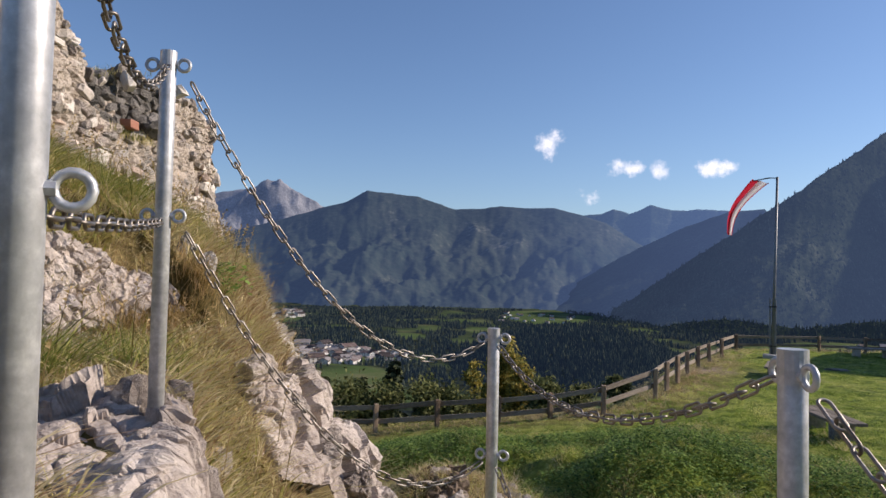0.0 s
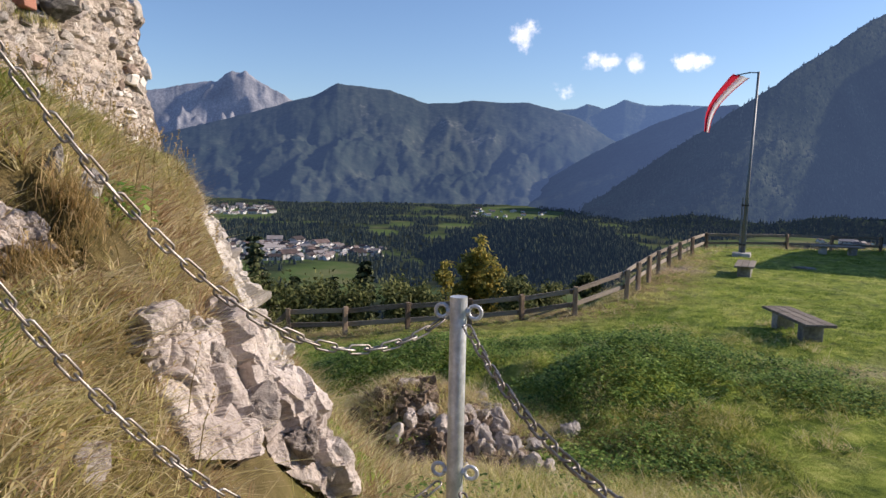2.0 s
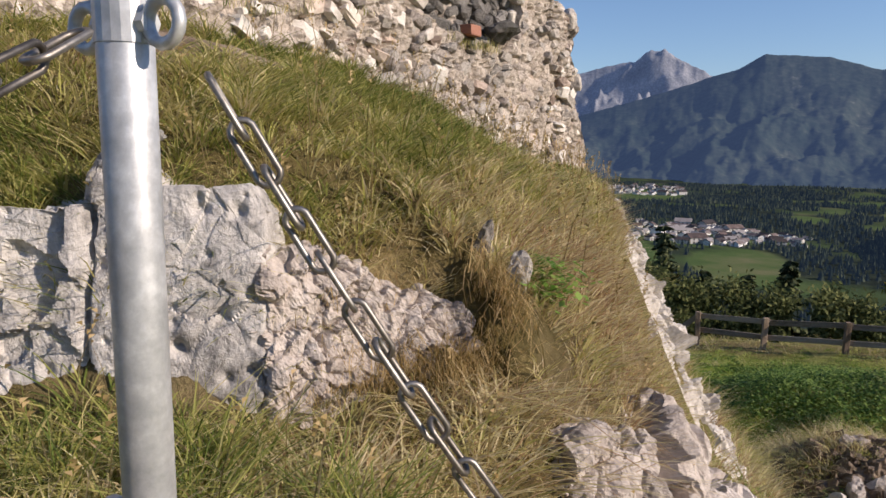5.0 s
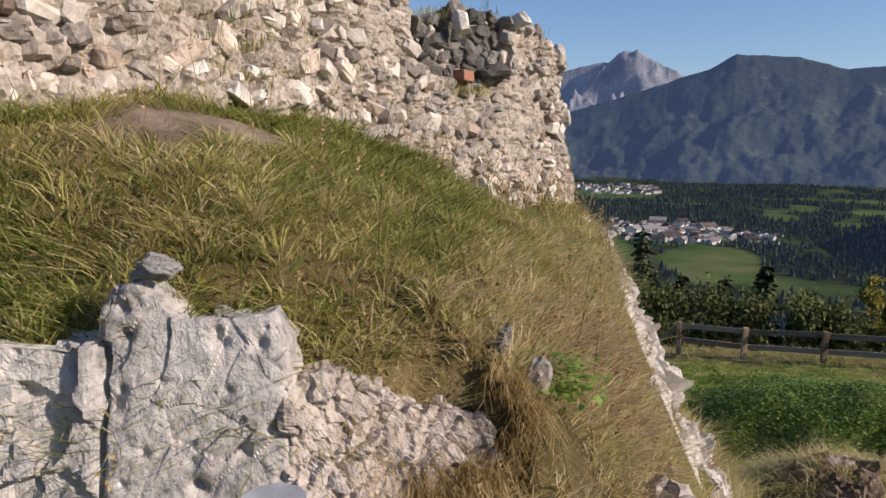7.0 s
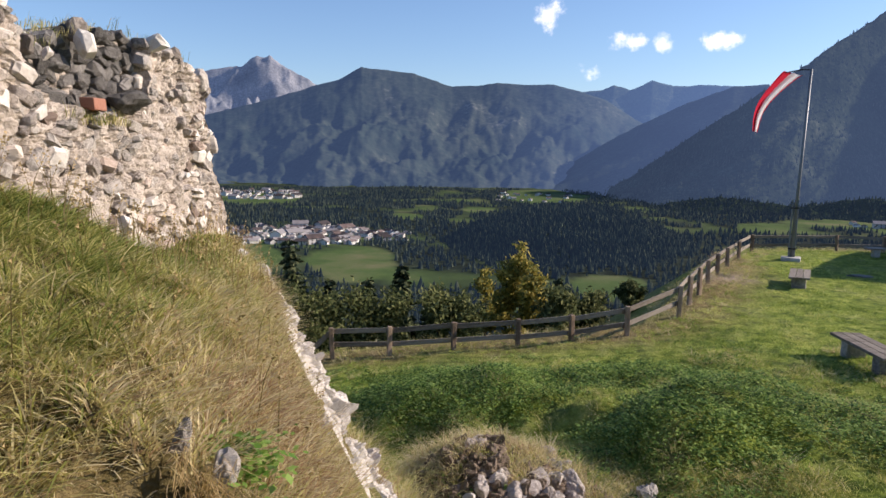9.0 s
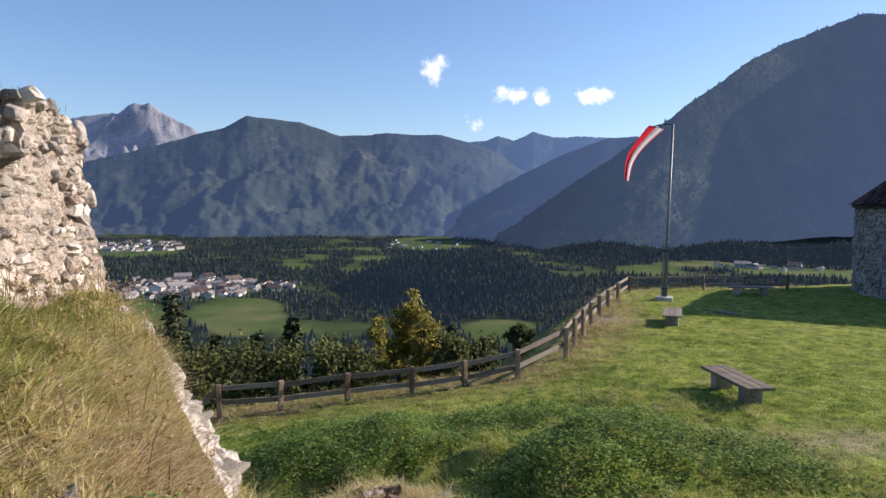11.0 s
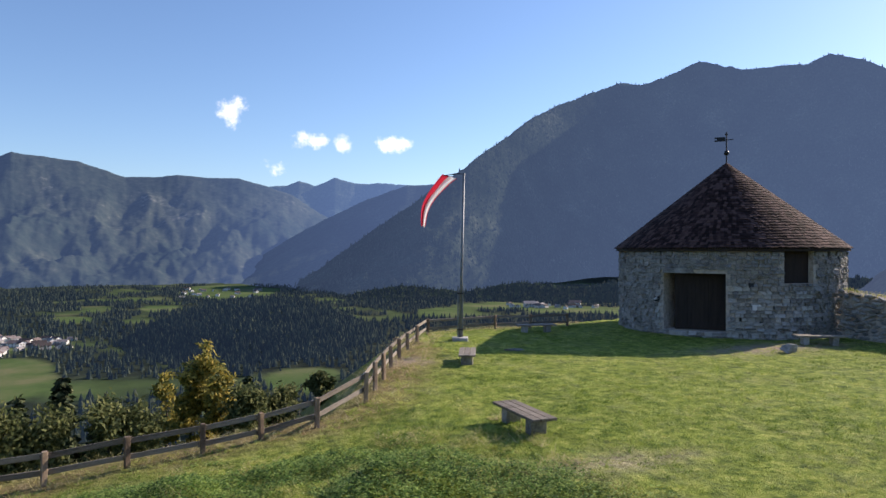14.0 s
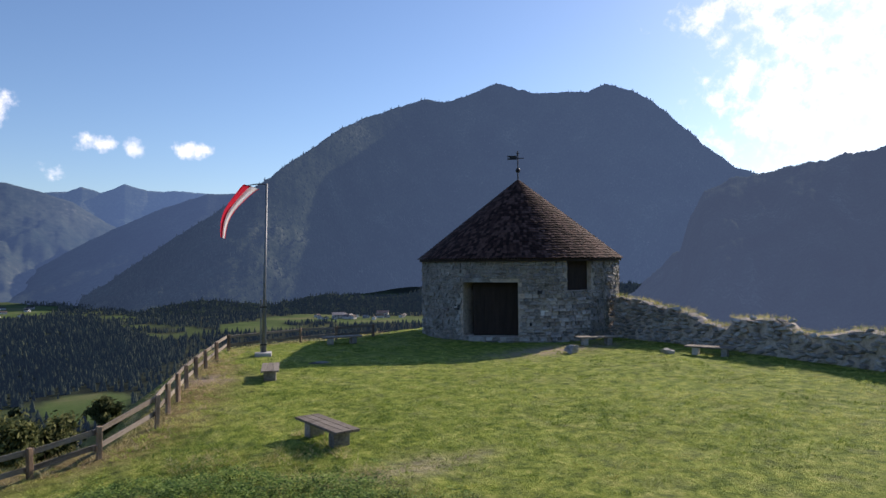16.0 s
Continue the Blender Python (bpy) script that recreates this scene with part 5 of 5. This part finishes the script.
    rock("ledge_stone", (x, y, ground_at(x, y) + s * 0.15), (s * 1.3, s, s * 0.7), 200 + i % 8, M_PINK, "broken pinkish stone on the ledge by the post", "stone", "stones on the ledge", 3, (20 * i, 10 * i, 47 * i), 0.1, 10)
for i in range(60):
    a, d = random.uniform(0, 6.28), min(1.3, abs(random.gauss(0, 0.75)))
    x, y = 1.15 + d * math.cos(a) * 1.2, 9.55 + d * math.sin(a) * 1.1
    s = random.uniform(0.05, 0.22)
    rock("rubble_stone", (x, y, ground_at(x, y) + s * 0.3), (s * 1.2, s, s * 0.8), 220 + i % 9, M_PINK if i % 3 else M_STONE, "loose limestone rubble on the slope", "stone", "rubble on the slope", 3, (20 * i, 10 * i, 47 * i), 0.1, 10)


def rock_face(name, cx, cy, rx, ry, amp, material, label, seed, n=130, turn=0.0, cell=0.2, rise=0.6):
    """Bare rock breaking through the bank: a broken skin over the slope that dips under the turf at its rim."""
    t = np.linspace(-1, 1, n)
    A, B = np.meshgrid(t, t, indexing="ij")
    c, s = math.cos(radians(turn)), math.sin(radians(turn))
    X, Y = cx + rx * A * c - ry * B * s, cy + rx * A * s + ry * B * c
    e = 0.02
    Z = height(X, Y)
    nx, ny = -(height(X + e, Y) - Z) / e, -(height(X, Y + e) - Z) / e
    ln = np.sqrt(nx**2 + ny**2 + 1)
    lift = broken(np.stack([X, Y, Z], -1).reshape(-1, 3), cell, seed).reshape(X.shape)
    rim = 1 - np.clip(np.hypot(A, B) + 0.35 * (fbm(A * 2.5 + seed, B * 2.5, 3, seed) - 0.5), 0, 1.3) ** 3
    d = amp * (lift * np.clip(rim, 0, 1) + rise * rim)
    V = np.stack([X + d * nx / ln, Y + d * ny / ln, Z + d / ln], -1).reshape(-1, 3)
    i, j = np.meshgrid(np.arange(n - 1), np.arange(n - 1), indexing="ij")
    F = np.stack([i * n + j, (i + 1) * n + j, (i + 1) * n + j + 1, i * n + j + 1], -1).reshape(-1, 4)
    return tagged(new(name, mesh_from(name, V, F, material)), label, "rock", "outcrops on the bank")


rock_face("rock_ledge", 0.05, 0.28, 0.62, 0.44, 0.055, M_PINK, "broken reddish rock ledge at the foot of a post", 7, 170, 0, 0.27)
rock_face("limestone_crag", -1.24, 5.75, 0.55, 0.9, 0.14, M_STONE, "jagged pale limestone crag below the ruined wall", 9, 140, 35, 0.26, 0.3)
rock_face("limestone_crag", -1.96, 6.75, 0.52, 0.85, 0.14, M_STONE, "jagged pale limestone crag below the ruined wall", 11, 140, 38, 0.26, 0.3)
rock_face("earth_mound", 0.3, 9.7, 1.9, 1.2, 0.16, M_EARTH, "bank of bare earth and broken stone on the slope", 13, 130, 0, 0.3)


# ---- low ruined wall along the lawn ----
LOW = [(34.6, 28.6), (35.0, 24.0), (34.2, 18.5), (33.0, 12.5), (31.5, 6.0), (29.0, -2.0)]


def low_wall():
    ob = empty("low_ruined_wall", (34, 18, 0), "low ruined stone wall with grass on its broken top", "wall")
    base = Vector(ob.location)
    rs = random.Random(31)
    pts = []
    for (ax, ay), (bx, by) in zip(LOW, LOW[1:]):
        for k in range(10):
            pts.append((ax + (bx - ax) * k / 10, ay + (by - ay) * k / 10))
    tops = []
    V, F = [], []
    for i, (x, y) in enumerate(pts):
        h = float(np.interp(y, [-2, 6, 9, 12, 13.5, 15, 16.8, 17.2, 19, 20.2, 20.6, 22.5, 23, 25, 28.6], [1.2, 1.3, 1.2, 1.5, 1.7, 1.25, 1.3, 1.75, 1.8, 1.7, 1.1, 1.35, 1.75, 2.0, 2.6])) + 0.12 * lattice(i * 0.9, 0, 0, 4)
        tops.append((x, y, h))
        for k in range(7):
            f = k / 6
            V.append(Vector((x + 0.12 * f + 0.12 * lattice(i * 0.8, f * 3, 0, 5), y, -0.4 + (h + 0.4) * f)) - base)
        V += [Vector((x + 0.55, y, h + 0.1)) - base, Vector((x + 1.3, y, h - 0.1)) - base, Vector((x + 1.5, y, -0.6)) - base]
    n = 10
    for i in range(len(pts) - 1):
        for k in range(n - 1):
            F.append((i * n + k, (i + 1) * n + k, (i + 1) * n + k + 1, i * n + k + 1))
    core = part("core", mesh_from("low_wall_core", V, F, M_MORTAR), None, ob)
    shared = []
    for k in range(8):
        me = rock_mesh(300 + k, 2, 11, 0.05)
        me.materials.append(M_TOWER)
        me.polygons.foreach_set("use_smooth", np.zeros(len(me.polygons), bool))
        shared.append(me)
    count = 0
    for i in range(len(tops) - 1):
        (x, y, h), (x2, y2, _) = tops[i], tops[i + 1]
        z = 0.0
        while z < h and count < 290:
            s = rs.uniform(0.13, 0.3)
            st = new("stone", rs.choice(shared))
            st.parent = core
            f = rs.random()
            st.matrix_local = Matrix.Translation(Vector((x + (x2 - x) * f - 0.02, y + (y2 - y) * f, z + s * 0.5)) - base) @ Euler((rs.uniform(-.3, .3), rs.uniform(-.3, .3), rs.uniform(-.4, .4))).to_matrix().to_4x4() @ Matrix.Diagonal((0.16, rs.uniform(0.22, 0.42), s * 0.6, 1))
            z += s
            count += 1
    return tops


LOW_TOPS = low_wall()


# ---- grass, herbs and leaves ----
def blades(name, pts, per, length, width, lean, downhill, spread, material, label, seed, category="grass"):
    """Curved tapering blades in tufts round the points; downhill: which way they droop."""
    rs = np.random.RandomState(seed)
    n = len(pts) * per
    root = np.repeat(np.asarray(pts, float), per, 0)
    root[:, :2] += rs.normal(0, spread, (n, 2))
    root[:, 2] = np.repeat(np.asarray(pts, float)[:, 2], per)
    tuft = np.repeat(rs.uniform(0.65, 1.35, len(pts)), per)
    ln = tuft * rs.uniform(length[0], length[1], n)
    a = rs.uniform(0, 2 * np.pi, n)
    out = np.stack([np.cos(a), np.sin(a), np.zeros(n)], -1) * lean * rs.uniform(0.3, 1.2, (n, 1)) + np.asarray(downhill)[None] * rs.uniform(0.2, 1.0, (n, 1))
    side = np.stack([-np.sin(a + 0.6), np.cos(a + 0.6), np.zeros(n)], -1) * (rs.uniform(width[0], width[1], n) / 2)[:, None]
    up = np.array([0, 0, 1.0])
    mid = root + ln[:, None] * (0.50 * up + 0.32 * out)
    tip = root + ln[:, None] * ((0.72 * up) + 0.85 * out)
    V = np.stack([root - side, root + side, mid - side * 0.75, mid + side * 0.75, tip], 1).reshape(-1, 3)
    k = np.arange(n)[:, None] * 5
    F = np.concatenate([k + [[0, 1, 3]], k + [[0, 3, 2]], k + [[2, 3, 4]]], 0)
    return tagged(new(name, mesh_from(name, V, F, material)), label, category, kind="stuff")


def scatter(n, x0, x1, y0, y1, seed, keep):
    rs = np.random.RandomState(seed)
    x, y = rs.uniform(x0, x1, n), rs.uniform(y0, y1, n)
    k = keep(x, y)
    x, y = x[k], y[k]
    return np.stack([x, y, height(x, y) - 0.01], -1)


def bare(x, y):
    """Where rock or trodden earth shows on the bank."""
    v = -0.68 * (x + 1.1) + 0.73 * (y - 1.35)
    b = (np.abs(v - 0.02) < 0.09) & (x < -1.0)
    w = 0.91 * (x + 1.138) - 0.42 * (y - 1.42)
    b |= (w > -0.05) & (w < 0.2) & (y > 1.35) & (y < 2.4)
    b |= (np.hypot((x + 0.14) / 0.24, (y - 2.7) / 0.62) < 1)
    b |= (np.hypot((x + 2.4) / 0.28, (y - 2.1) / 0.5) < 1)
    b |= (np.abs(bank_u(x, y) + 0.15) < 0.14) & (y > 5.2)
    b |= (np.hypot((x - 0.05) / 0.55, (y - 0.22) / 0.4) < 1)
    return b


def tufts(name, pts, per, length, radius, dry, material, label, seed, width=(0.003, 0.006), droop=0.6, segs=3, flow=0.28):
    """Clumps of arching blades that fall outwards and downhill from each clump's heart; dry: its dryness from 0 to 1."""
    rs = np.random.RandomState(seed)
    pts = np.asarray(pts, float)
    m, n = len(pts), len(pts) * per
    e = 0.06
    gx = (height(pts[:, 0] + e, pts[:, 1]) - height(pts[:, 0] - e, pts[:, 1])) / (2 * e)
    gy = (height(pts[:, 0], pts[:, 1] + e) - height(pts[:, 0], pts[:, 1] - e)) / (2 * e)
    steep = np.clip(np.hypot(gx, gy), 0, 1.6)
    down = -np.stack([gx, gy], -1) / (np.hypot(gx, gy)[:, None] + 1e-6) * (np.minimum(steep, 1.2) * flow)[:, None]
    down = down + rs.normal(0, 0.55, (m, 2))
    size = rs.uniform(0.6, 1.3, m)
    a = rs.uniform(0, 2 * np.pi, n)
    q = np.sqrt(rs.uniform(0, 1, n))
    out2 = np.stack([np.cos(a), np.sin(a)], -1) * (0.15 + 0.75 * q)[:, None] + np.repeat(down, per, 0) * rs.uniform(0.4, 1.2, (n, 1)) + rs.normal(0, 0.2, (n, 2))
    root = np.zeros((n, 3))
    offs = np.stack([np.cos(a), np.sin(a)], -1) * (q * radius * np.repeat(size, per))[:, None]
    root[:, :2] = np.repeat(pts[:, :2], per, 0) + offs
    root[:, 2] = np.repeat(pts[:, 2], per) + np.clip(offs[:, 0] * np.repeat(gx, per) + offs[:, 1] * np.repeat(gy, per), -0.3, 0.3) - 0.008
    ln = np.repeat(size, per) * rs.uniform(length[0], length[1], n)
    out = np.concatenate([out2, np.zeros((n, 1))], 1)
    b = a + rs.uniform(-1, 1, n)
    side = np.stack([-np.sin(b), np.cos(b), np.zeros(n)], -1) * (rs.uniform(width[0], width[1], n) / 2)[:, None]
    dr = droop * rs.uniform(0.5, 1.4, n)
    up = np.array([0, 0, 1.0])
    rows = []
    for k in range(segs):
        f = k / segs
        c = root + ln[:, None] * (out * (0.55 * f + 0.35 * f * f) + up * (0.85 * f - 0.75 * dr * f * f)[:, None])
        wd = 1.0 - 0.45 * f
        rows += [c - side * wd, c + side * wd]
    rows.append(root + ln[:, None] * (out * 0.9 + up * (0.85 - 0.75 * dr)[:, None]))
    V = np.stack(rows, 1).reshape(-1, 3)
    w = 2 * segs + 1
    k = np.arange(n)[:, None] * w
    F = []
    for g in range(segs - 1):
        F += [k + [[2 * g, 2 * g + 1, 2 * g + 3]], k + [[2 * g, 2 * g + 3, 2 * g + 2]]]
    F.append(k + [[2 * segs - 2, 2 * segs - 1, 2 * segs]])
    me = mesh_from(name, V, np.concatenate(F, 0), material)
    d = np.clip(np.repeat(np.asarray(dry) + rs.normal(0, 0.11, m), per), 0, 1)
    at = me.attributes.new("dryness", "FLOAT", "POINT")
    if len(at.data) == len(V):
        at.data.foreach_set("value", np.repeat(d, w).astype(np.float32))
    return tagged(new(name, me), label, "grass", kind="stuff")


def bank_keep(x, y):
    return (bank_u(x, y) > -0.55) & (x > -2.78) & ~bare(x, y) & ~((bank_u(x, y) < 0.2) & (y < 0.62))


def bank_dry(p):
    u, f = bank_u(p[:, 0], p[:, 1]), fbm(p[:, 0] * 1.3, p[:, 1] * 1.3, 3, 91)
    return np.clip(0.20 + 0.95 * (f - 0.5) + 0.34 * np.clip(1.15 - u, 0, 1) - 0.12 * (p[:, 1] < 1.2), 0.0, 0.8)


near_bank = scatter(3600, -3.0, 0.5, -0.6, 3.6, 61, bank_keep)
tufts("bank_grass", near_bank, 26, (0.09, 0.25), 0.05, bank_dry(near_bank), M_TURF, "long tufted grass fading from green to straw", 1, (0.004, 0.009))
filler = scatter(9000, -3.0, 0.5, -0.6, 3.6, 68, bank_keep)
tufts("bank_short_grass", filler, 5, (0.04, 0.12), 0.03, np.clip(bank_dry(filler) + 0.12, 0, 0.85), M_TURF, "short dry grass between the tufts on the bank", 2, (0.003, 0.006), segs=2)
far_bank = scatter(5200, -3.0, -0.2, 3.5, 8.2, 69, lambda x, y: bank_keep(x, y) & (bank_u(x, y) > np.interp(y, [3.5, 4.6, 9], [-0.5, 0.26, 0.34])))
tufts("bank_grass", far_bank, 17, (0.07, 0.20), 0.06, bank_dry(far_bank), M_TURF, "long tufted grass below the ruined wall", 3, (0.006, 0.012), segs=2)
bank = np.concatenate([near_bank, far_bank])

slope = scatter(4200, -2.0, 5.5, 1.3, 11.0, 62, lambda x, y: (bank_u(x, y) < -0.45) & (np.hypot(x - 0.7, y + 0.3) > 1.5) & (np.hypot(x - 0.4, y - 9.2) > 0.75))
slope_dry = np.clip(0.50 + 1.0 * (fbm(slope[:, 0] * 0.8, slope[:, 1] * 0.8, 3, 95) - 0.5) - 0.10 * np.clip(slope[:, 0] - 0.5, 0, 3), 0, 0.8)
tufts("slope_grass", slope, 16, (0.10, 0.34), 0.07, slope_dry, M_TURF, "rough tufted grass on the slope below the viewpoint", 4, (0.006, 0.012), 0.4, 2)


def lawn_keep(x, y):
    return (signed_out(x, y) < -0.3) & (np.hypot(x - TOWER[0], y - TOWER[1]) > 7) & (x < np.interp(y, [-2, 6, 12.5, 18.5, 24, 28], [29, 31.5, 33, 34.2, 35, 34.6]))


def lawn_dry(p):
    return np.clip(0.28 + 1.2 * (fbm(p[:, 0] * 0.35, p[:, 1] * 0.35, 4, 97) - 0.5) + 1.0 * (fbm(p[:, 0] * 1.7, p[:, 1] * 1.7, 2, 98) - 0.5), 0, 0.8)


near_lawn = scatter(17000, -5, 24, 9.0, 26.0, 63, lambda x, y: lawn_keep(x, y) & (np.hypot(x, y) < 27) & (vnoise(x * 2.3, y * 2.3, 44) > 0.42))
tufts("lawn_grass", near_lawn, 9, (0.05, 0.16), 0.09, lawn_dry(near_lawn), M_LAWNTURF, "short sunlit lawn grass on the hilltop", 6, (0.009, 0.018), 0.4, 2)
far_lawn = scatter(30000, 4, 35, 4.0, 39, 64, lambda x, y: lawn_keep(x, y) & (np.hypot(x, y) >= 18) & (vnoise(x * 1.9, y * 1.9, 45) > 0.50))
tufts("far_lawn_grass", far_lawn, 6, (0.07, 0.20), 0.13, lawn_dry(far_lawn), M_LAWNTURF, "short sunlit lawn grass by the tower", 7, (0.012, 0.022), 0.4, 2)
edge = scatter(9000, -9, 25, 17.5, 42, 65, lambda x, y: np.abs(signed_out(x, y) - 0.2) < 1.5)
tufts("fence_grass", edge, 9, (0.15, 0.42), 0.08, np.clip(0.45 + 0.9 * (fbm(edge[:, 0] * 0.7, edge[:, 1] * 0.7, 3, 99) - 0.5), 0, 0.8), M_TURF, "tall dry grass along the fence", 8, (0.006, 0.012), 0.35, 2)
tops = [(x + random.uniform(0.1, 1.1), y + random.uniform(-0.3, 0.3), h + 0.02) for x, y, h in LOW_TOPS for _ in range(14)]
blades("wall_grass", tops, 9, (0.12, 0.4), (0.008, 0.016), 0.5, (0, 0, 0), 0.08, M_BANKGRASS, "tufted grass growing on the low wall", 9)
wt = []
for _ in range(120):
    y = random.uniform(4.4, 6.7)
    wt.append((random.uniform(-3.6, -2.85), y, wall_top(y) - 0.07))
for _ in range(30):
    wt.append((-2.80 + random.uniform(-0.1, 0.02), random.gauss(5.05, 0.16), 5.08 + random.uniform(-0.04, 0.02)))
for _ in range(60):
    y = random.gauss(2.6, 0.5)
    wt.append((-2.74, y, random.uniform(4.95, 5.7)))
blades("wall_plants", wt, 8, (0.05, 0.14), (0.003, 0.006), 0.6, (0.2, 0, -0.1), 0.03, M_BANKGRASS, "small grass tufts growing in the ruined wall", 10)


def leafage(name, pts, hts, size, material, label, seed, per=9):
    rs = np.random.RandomState(seed)
    n = len(pts) * per
    root = np.repeat(pts, per, 0)
    c = root + np.stack([rs.normal(0, 0.07, n), rs.normal(0, 0.07, n), np.repeat(hts, per) * rs.uniform(0.15, 1.0, n)], -1)
    a, ln = rs.uniform(0, 2 * np.pi, n), rs.uniform(size * 0.6, size * 1.3, n)
    d = np.stack([np.cos(a), np.sin(a), rs.uniform(-0.6, 0.25, n)], -1) * ln[:, None]
    s = np.stack([-np.sin(a), np.cos(a), rs.uniform(-0.3, 0.3, n)], -1) * (ln * 0.32)[:, None]
    V = np.stack([c, c + d * 0.45 + s, c + d, c + d * 0.45 - s], 1).reshape(-1, 3)
    k = np.arange(n)[:, None] * 4
    F = np.concatenate([k + [[0, 1, 2]], k + [[0, 2, 3]]], 0)
    return tagged(new(name, mesh_from(name, V, F, material)), label, "plants", kind="stuff")


def nettle_density(x, y):
    d = np.zeros(np.shape(x))
    for mx, my, rx, ry in ((4.8, 13.2, 3.0, 2.3), (-0.9, 15.4, 3.8, 2.4), (3.6, 12.2, 2.4, 2.0), (2.6, 16.3, 2.6, 1.6), (7.0, 12.0, 1.8, 1.2), (3.5, 9.5, 2.0, 1.5)):
        d = np.maximum(d, 1 - np.hypot((x - mx) / rx, (y - my) / ry))
    return d + 0.5 * (fbm(x * 0.9, y * 0.9, 3, 71) - 0.5)


nets = scatter(21000, -5.5, 9.5, 8.8, 19, 66, lambda x, y: nettle_density(x, y) > np.random.RandomState(7).uniform(0.0, 0.5, len(x)))
nh = (0.08 + 0.36 * np.clip(nettle_density(nets[:, 0], nets[:, 1]), 0, 0.8)) * (0.55 + 0.9 * fbm(nets[:, 0] * 1.4, nets[:, 1] * 1.4, 3, 72))
heap = scatter(1500, -2.6, 2.2, 8.2, 12.0, 81, lambda x, y: (np.hypot((x + 0.4) / 2.0, (y - 10.2) / 1.5) < 1) & (fbm(x * 1.6, y * 1.6, 3, 82) > 0.42) & (y > 9.3 + 0.45 * x))
tufts("heap_dry_grass", heap + (0, 0, 0.08), 13, (0.15, 0.42), 0.07, np.full(len(heap), 0.55), M_TURF, "dry brown grass over a heap of earth", 31, (0.006, 0.012), 0.6, 2)
rough = scatter(2600, -5, 9, 9.5, 18.5, 83, lambda x, y: (nettle_density(x, y) > -0.1) & (fbm(x * 0.8, y * 0.8, 3, 84) > 0.5))
tufts("mound_grass", rough, 12, (0.16, 0.42), 0.08, np.clip(0.25 + 0.9 * (fbm(rough[:, 0] * 0.7, rough[:, 1] * 0.7, 3, 100) - 0.5), 0, 0.6), M_TURF, "rough tufted grass growing among the nettles", 32, (0.005, 0.010), 0.45, 2)
leafage("nettles", nets, nh, 0.062, M_NETTLE, "dense dark green nettles on low mounds", 12, 9)
weeds = np.array([(-0.72 + random.gauss(0, 0.05), 2.46 + random.gauss(0, 0.05), ground_at(-0.72, 2.46)) for _ in range(30)])
leafage("leafy_weed", weeds, np.full(30, 0.22), 0.04, M_WEED, "fresh green leafy weed on the bank", 13, 12)
sl = scatter(900, 0.3, 5.5, 3.0, 9.5, 67, lambda x, y: fbm(x, y, 3, 73) > 0.55)
leafage("slope_herbs", sl, np.full(len(sl), 0.18), 0.06, M_NETTLE, "green herbs on the slope below the viewpoint", 14, 8)


# ---- dry stalks and herbs ----
def stalks(name, pts, seed, lo, hi, material, label):
    rs = random.Random(seed)
    V, F = [], []
    for x, y, z in pts:
        h, a = rs.uniform(lo, hi), rs.uniform(0, 6.28)
        dx, dy = math.cos(a) * h * 0.3, math.sin(a) * h * 0.3
        w = 0.0022
        i = len(V)
        V += [(x - w, y, z), (x + w, y, z), (x + dx * 0.4 + w, y + dy * 0.4, z + h * 0.6), (x + dx * 0.4 - w, y + dy * 0.4, z + h * 0.6), (x + dx, y + dy, z + h)]
        F += [(i, i + 1, i + 2, i + 3), (i + 3, i + 2, i + 4)]
        for k in range(5):
            f = 0.7 + 0.3 * k / 5
            cx, cy, cz = x + dx * f, y + dy * f, z + h * (0.6 + 0.4 * (f - 0.4) / 0.6)
            b = rs.uniform(0, 6.28)
            i = len(V)
            V += [(cx, cy, cz), (cx + math.cos(b) * 0.018, cy + math.sin(b) * 0.018, cz + 0.012), (cx, cy, cz + 0.014)]
            F.append((i, i + 1, i + 2))
    return tagged(new(name, mesh_from(name, V, F, material)), label, "plants", kind="stuff")


sel = bank[np.random.RandomState(3).choice(len(bank), 420, replace=False)]
stalks("grass_stalks", sel, 5, 0.2, 0.42, M_DRY, "thin dry seed stalks standing out of the bank grass")
tuft = [(-0.55, 1.15), (-0.75, 0.95), (-0.35, 1.05), (-0.95, 1.05), (-0.6, 0.75), (-1.15, 0.8)]
pts = [(x + random.gauss(0, 0.05), y + random.gauss(0, 0.05), ground_at(x, y)) for x, y in tuft for _ in range(26)]
tufts("sedge_tufts", pts, 8, (0.16, 0.36), 0.03, np.full(len(pts), 0.08), M_TURF, "tall green sedge tufts below the outcrop", 21, (0.003, 0.007), 0.45)
hang = []
for _ in range(300):
    f = random.random()
    x, y = -1.0 + 0.42 * f + random.gauss(0, 0.04), 1.5 + 0.62 * f + random.gauss(0, 0.04)
    hang.append((x - 0.10, y + 0.05, ground_at(x - 0.10, y + 0.05)))
blades("hanging_grass", hang, 9, (0.12, 0.30), (0.0025, 0.005), 0.45, (0.75, -0.45, -0.95), 0.03, M_DRY, "straw grass hanging over the edge of a rock face", 22)
